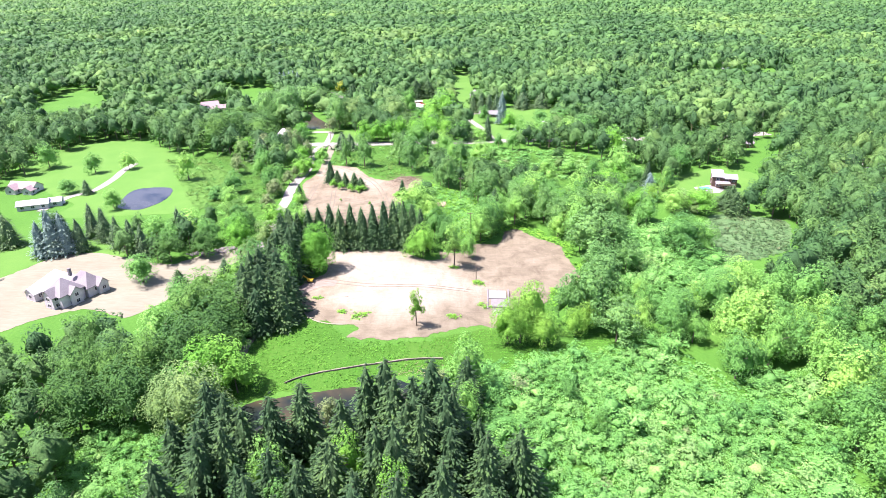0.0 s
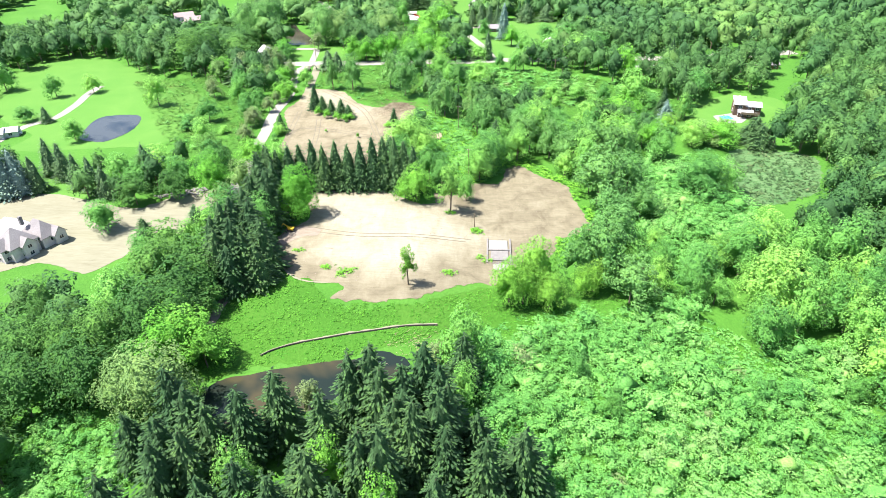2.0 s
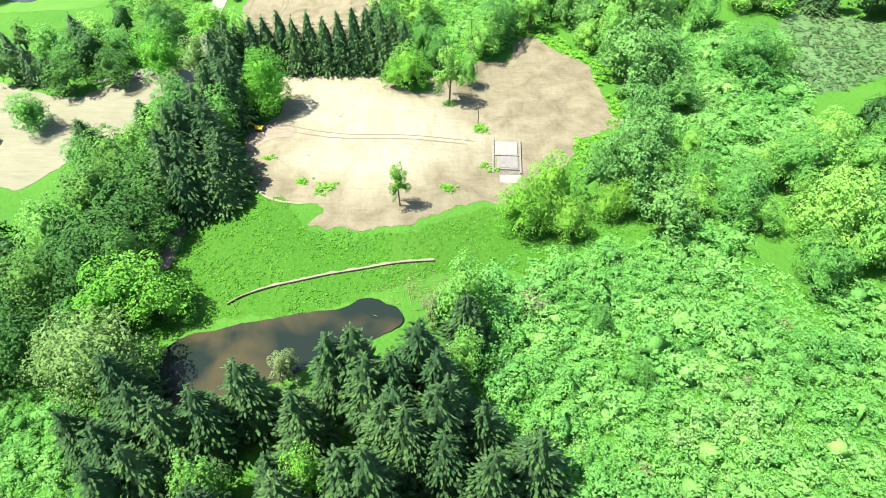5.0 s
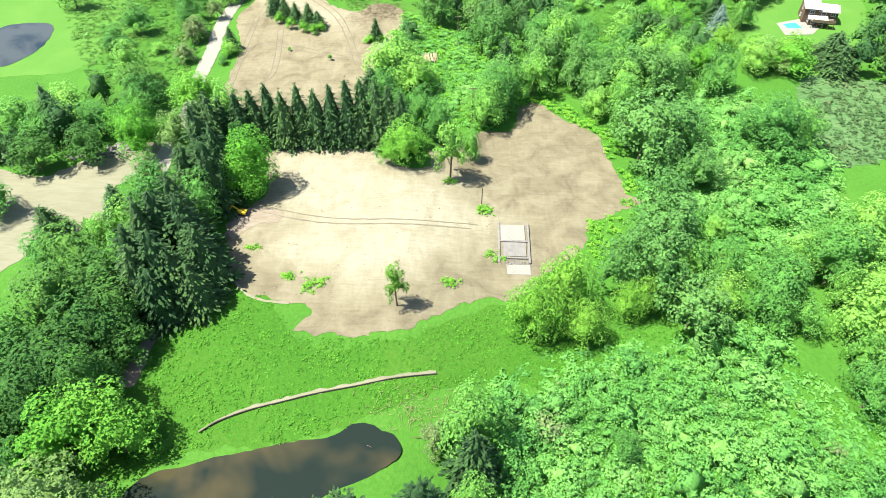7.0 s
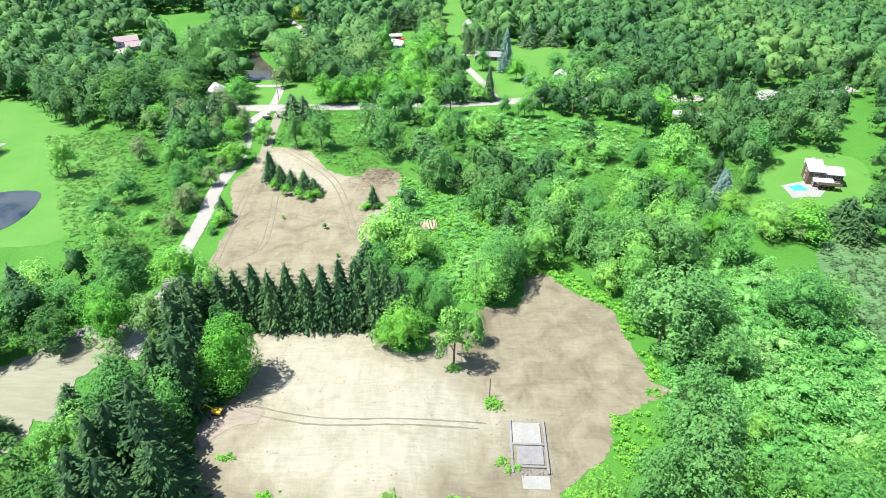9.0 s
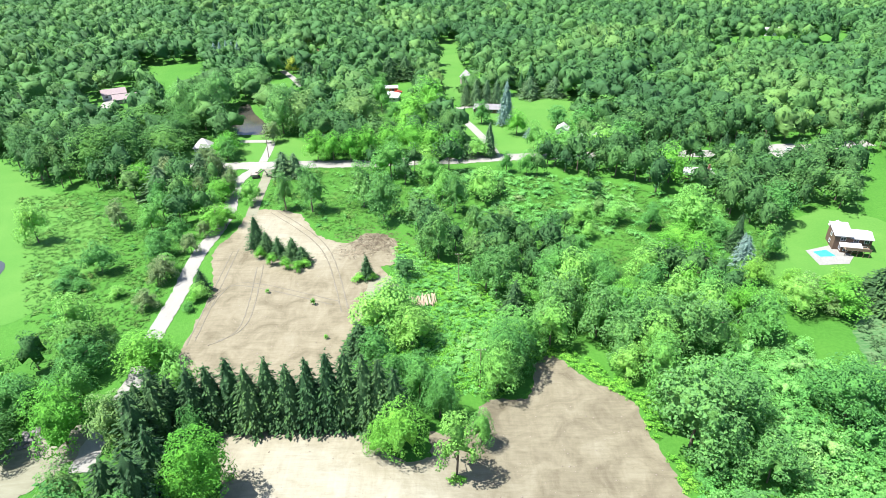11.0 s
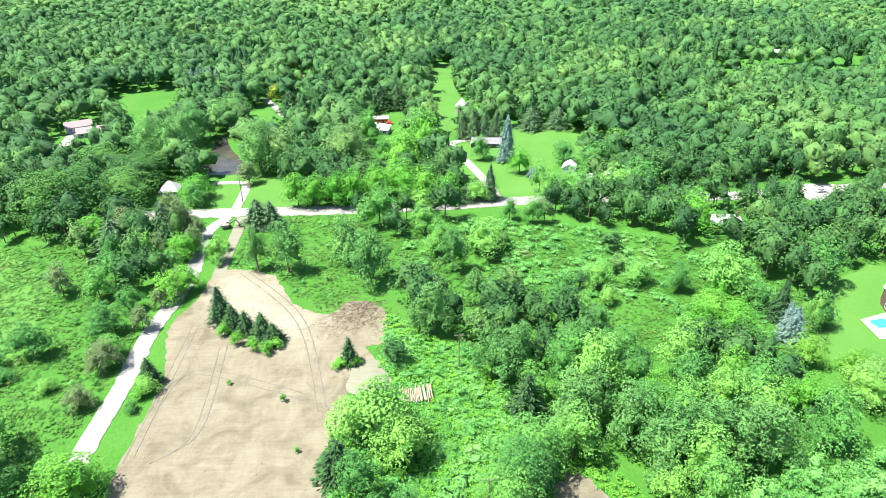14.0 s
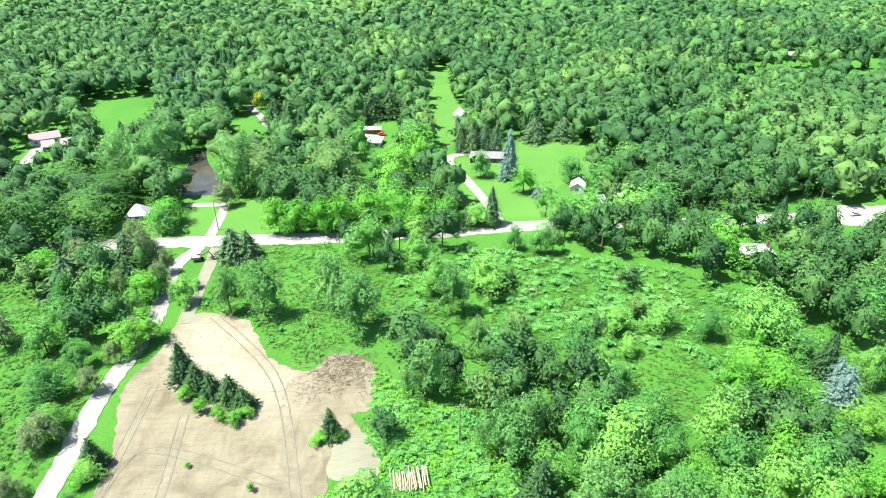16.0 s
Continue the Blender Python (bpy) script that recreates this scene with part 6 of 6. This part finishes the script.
part("footing", block((5.6, 0.4, 0.5), (0.1, 0.9, 0.16), 0.06), M_STONE, found)
part("footing", block((5.4, 0.35, 0.45), (0.2, -3.4, 0.14), 0.06), M_STONE, found)


def rubble(name, centre, spread, count, size, mat, label, seed):
    """Loose broken stones joined as one heap."""
    g = np.random.default_rng(seed)
    iv, jf = icosahedron()
    parts = []
    for _ in range(count):
        s = size * g.uniform(0.4, 1.3)
        p = np.array([centre[0] + g.normal() * spread[0], centre[1] + g.normal() * spread[1]])
        v = iv * s * g.uniform(0.6, 1.25, (len(iv), 1)) * np.array([1, 1, 0.65])
        parts.append((v + np.array([p[0], p[1], land(*p) + s * 0.35]), jf))
    return tagged(new(name, mesh_from(name, *join(parts), mat)), label, kind="stuff")


rubble("rubble", (fx + 0.5, fy - 6.2), (2.2, 1.1), 150, 0.24, M_STONE, "grey broken concrete rubble beside the slab", 1)
rubble("rubble", (fx + 0.3, fy + 0.8), (2.8, 4.4), 160, 0.2, M_STONE, "grey broken concrete rubble on the slab", 2)
for k, (rx, ry) in enumerate([(-102.2, 243.3), (-99.1, 245.7), (-95.7, 247.8), (-107.6, 241.3)]):
    rubble("boulders", (rx, ry + 2), (2.8, 1.0), 26, 0.8, M_STONE, "grey boulders along the sandy haul road", 5 + k)

# ---- sand berm with a trench across the meadow ----
line = rounded(BERM, False, 0.8)
bv, bf = [], []
for i, (px, py) in enumerate(line):
    a, b = line[max(i - 1, 0)], line[min(i + 1, len(line) - 1)]
    d = Vector((b[0] - a[0], b[1] - a[1])).normalized()
    s = (0.25 + 0.5 * min(1, i / 14)) * (1 + 0.6 * noise.noise((px * 0.5, py * 0.5, 2)))
    for u, zz in ((-0.5, 0.05), (-0.25, 0.25), (0.1, 0.38), (0.6, 0.2), (0.95, 0.05)):
        w = u * s + 0.15 * noise.noise((px, py, u))
        bv.append((px - d.y * w, py + d.x * w, land(px, py) + zz))
    if i:
        o = 5 * i
        bf += [(o - 5 + k, o - 5 + k + 1, o + k + 1, o + k) for k in range(4)]
tagged(new("berm", mesh_from("berm", bv, bf, M_SAND, smooth_faces=True)), "long low berm of pale dug sand across the meadow", kind="structure")
fence = new("silt_fence")
tagged(fence, "low dark silt fence along the sand berm", "fence")
cv, cf = [], []
for i, (px, py) in enumerate(line):
    a, b = line[max(i - 1, 0)], line[min(i + 1, len(line) - 1)]
    d = Vector((b[0] - a[0], b[1] - a[1])).normalized()
    qx, qy = px + d.y * 0.4, py - d.x * 0.4
    g0 = land(qx, qy)
    cv += [(qx - d.y * 0.03, qy + d.x * 0.03, g0 - 0.1), (qx - d.y * 0.03, qy + d.x * 0.03, g0 + 0.55), (qx + d.y * 0.03, qy - d.x * 0.03, g0 + 0.55), (qx + d.y * 0.03, qy - d.x * 0.03, g0 - 0.1)]
    if i:
        o = 4 * i
        cf += [(o - 4 + k, o - 4 + k + 1, o + k + 1, o + k) for k in range(3)]
    if i % 4 == 0:
        part("stake", block((0.06, 0.06, 1.0), (qx, qy, g0 + 0.3)), M_WOODEN, fence)
cloth = new("cloth", mesh_from("cloth", cv, cf, M_STEEL))
cloth.parent = fence

# ---- log pile ----
lx, ly = LOGS
pile = new("log_pile")
pile.matrix_basis = pose(lx, ly, land(lx, ly), 0, 0, 8) @ Matrix.Scale(1.3, 4)
tagged(pile, "pile of long pale cut logs laid side by side", "logs")
g = random.Random(4)
for k in range(26):
    u = -3.2 + 6.4 * k / 25
    r0 = g.uniform(0.1, 0.17)
    L = g.uniform(3.6, 5.2)
    part("log", rod((u + g.uniform(-0.15, 0.15), -L / 2 + g.uniform(-0.5, 0.5), 0.16 + 0.2 * (k % 2)), (u + g.uniform(-0.35, 0.35), L / 2 + g.uniform(-0.5, 0.5), 0.18 + 0.2 * (k % 2)), r0, 8, r0 * 0.8), M_PALEWOOD, pile)


def brush_heap(centre, spread, count, long, label, seed, mat):
    """Cut branches lying crosswise, joined as one heap."""
    g = np.random.default_rng(seed)
    parts = []
    for _ in range(count):
        px, py = centre[0] + g.normal() * spread[0], centre[1] + g.normal() * spread[1]
        a, L = g.uniform(0, 6.283), long * g.uniform(0.4, 1.2)
        z0 = land(px, py) + g.uniform(0.05, 0.5)
        d = np.array([math.cos(a) * L, math.sin(a) * L, g.uniform(-0.1, 0.35)])
        s = np.array([-math.sin(a), math.cos(a), 0]) * 0.05
        p = np.array([px, py, z0])
        v = np.array([p - s, p + s, p + np.array([0, 0, 0.09]), p + d])
        parts.append((v, np.array([(0, 1, 3), (1, 2, 3), (2, 0, 3), (0, 2, 1)])))
    return tagged(new("brush_heap", mesh_from("brush_heap", *join(parts), mat)), label, kind="stuff")


brush_heap((-28.2, 341), (6.3, 4.9), 560, 2.8, "grey-brown heap of cut brush on bare soil", 1, M_WOODEN)
brush_heap((-34.7, 332.1), (4.2, 2.8), 160, 2.0, "scattered cut branches on bare soil", 2, M_PALEWOOD)
brush_heap((-8.2, 160.1), (4.9, 2.8), 200, 1.8, "dry pale reeds at the pond's end", 3, M_PALEWOOD)


# ---- wheel tracks on the graded soil ----
M_RUT = soil("rutted_soil", ((0.12, 0.107, 0.077), (0.15, 0.137, 0.1)), ((0.17, 0.156, 0.116), (0.19, 0.175, 0.13)), 10)
for a, b, c in [((-51.1, 219.7), (-31, 215.2), (4.6, 215.9)),
                ((-76.5, 298.5), (-70.2, 312.6), (-37.2, 300.9)), ((-75.9, 281.4), (-76.9, 310.6), (-77.7, 335.2)), ((-71, 367), (-46.4, 336.8), (-33.8, 296.9)),
                ((-69.7, 281.2), (-63, 290.8), (-66.2, 324.2))]:
    for side in (-0.9, 0.9):
        ribbon("wheel_rut", [(a[0] + side, a[1] + side), (b[0] + side, b[1] + side), (c[0] + side, c[1] + side)], 0.42, M_RUT, 0.09, "shallow brown wheel rut in graded soil", 0.3)

g = np.random.default_rng(77)
clods = []
iv, jf = icosahedron()
for outline, count in ((LOWER, 900), (UPPER, 700)):
    xs, ys = [q[0] for q in outline], [q[1] for q in outline]
    px, py = g.uniform(min(xs), max(xs), count * 2), g.uniform(min(ys), max(ys), count * 2)
    hit = inside(px, py, outline)
    for qx, qy in list(zip(px[hit], py[hit]))[:count]:
        s = 0.05 + 0.16 * g.uniform() ** 3
        clods.append((iv * s * g.uniform(0.7, 1.3, (len(iv), 1)) * np.array([1.2, 1, 0.6]) + np.array([qx, qy, land(qx, qy) + 0.09]), jf))
tagged(new("soil_clods", mesh_from("soil_clods", *join(clods), M_SOIL)), "small loose clods on the graded soil", kind="stuff")
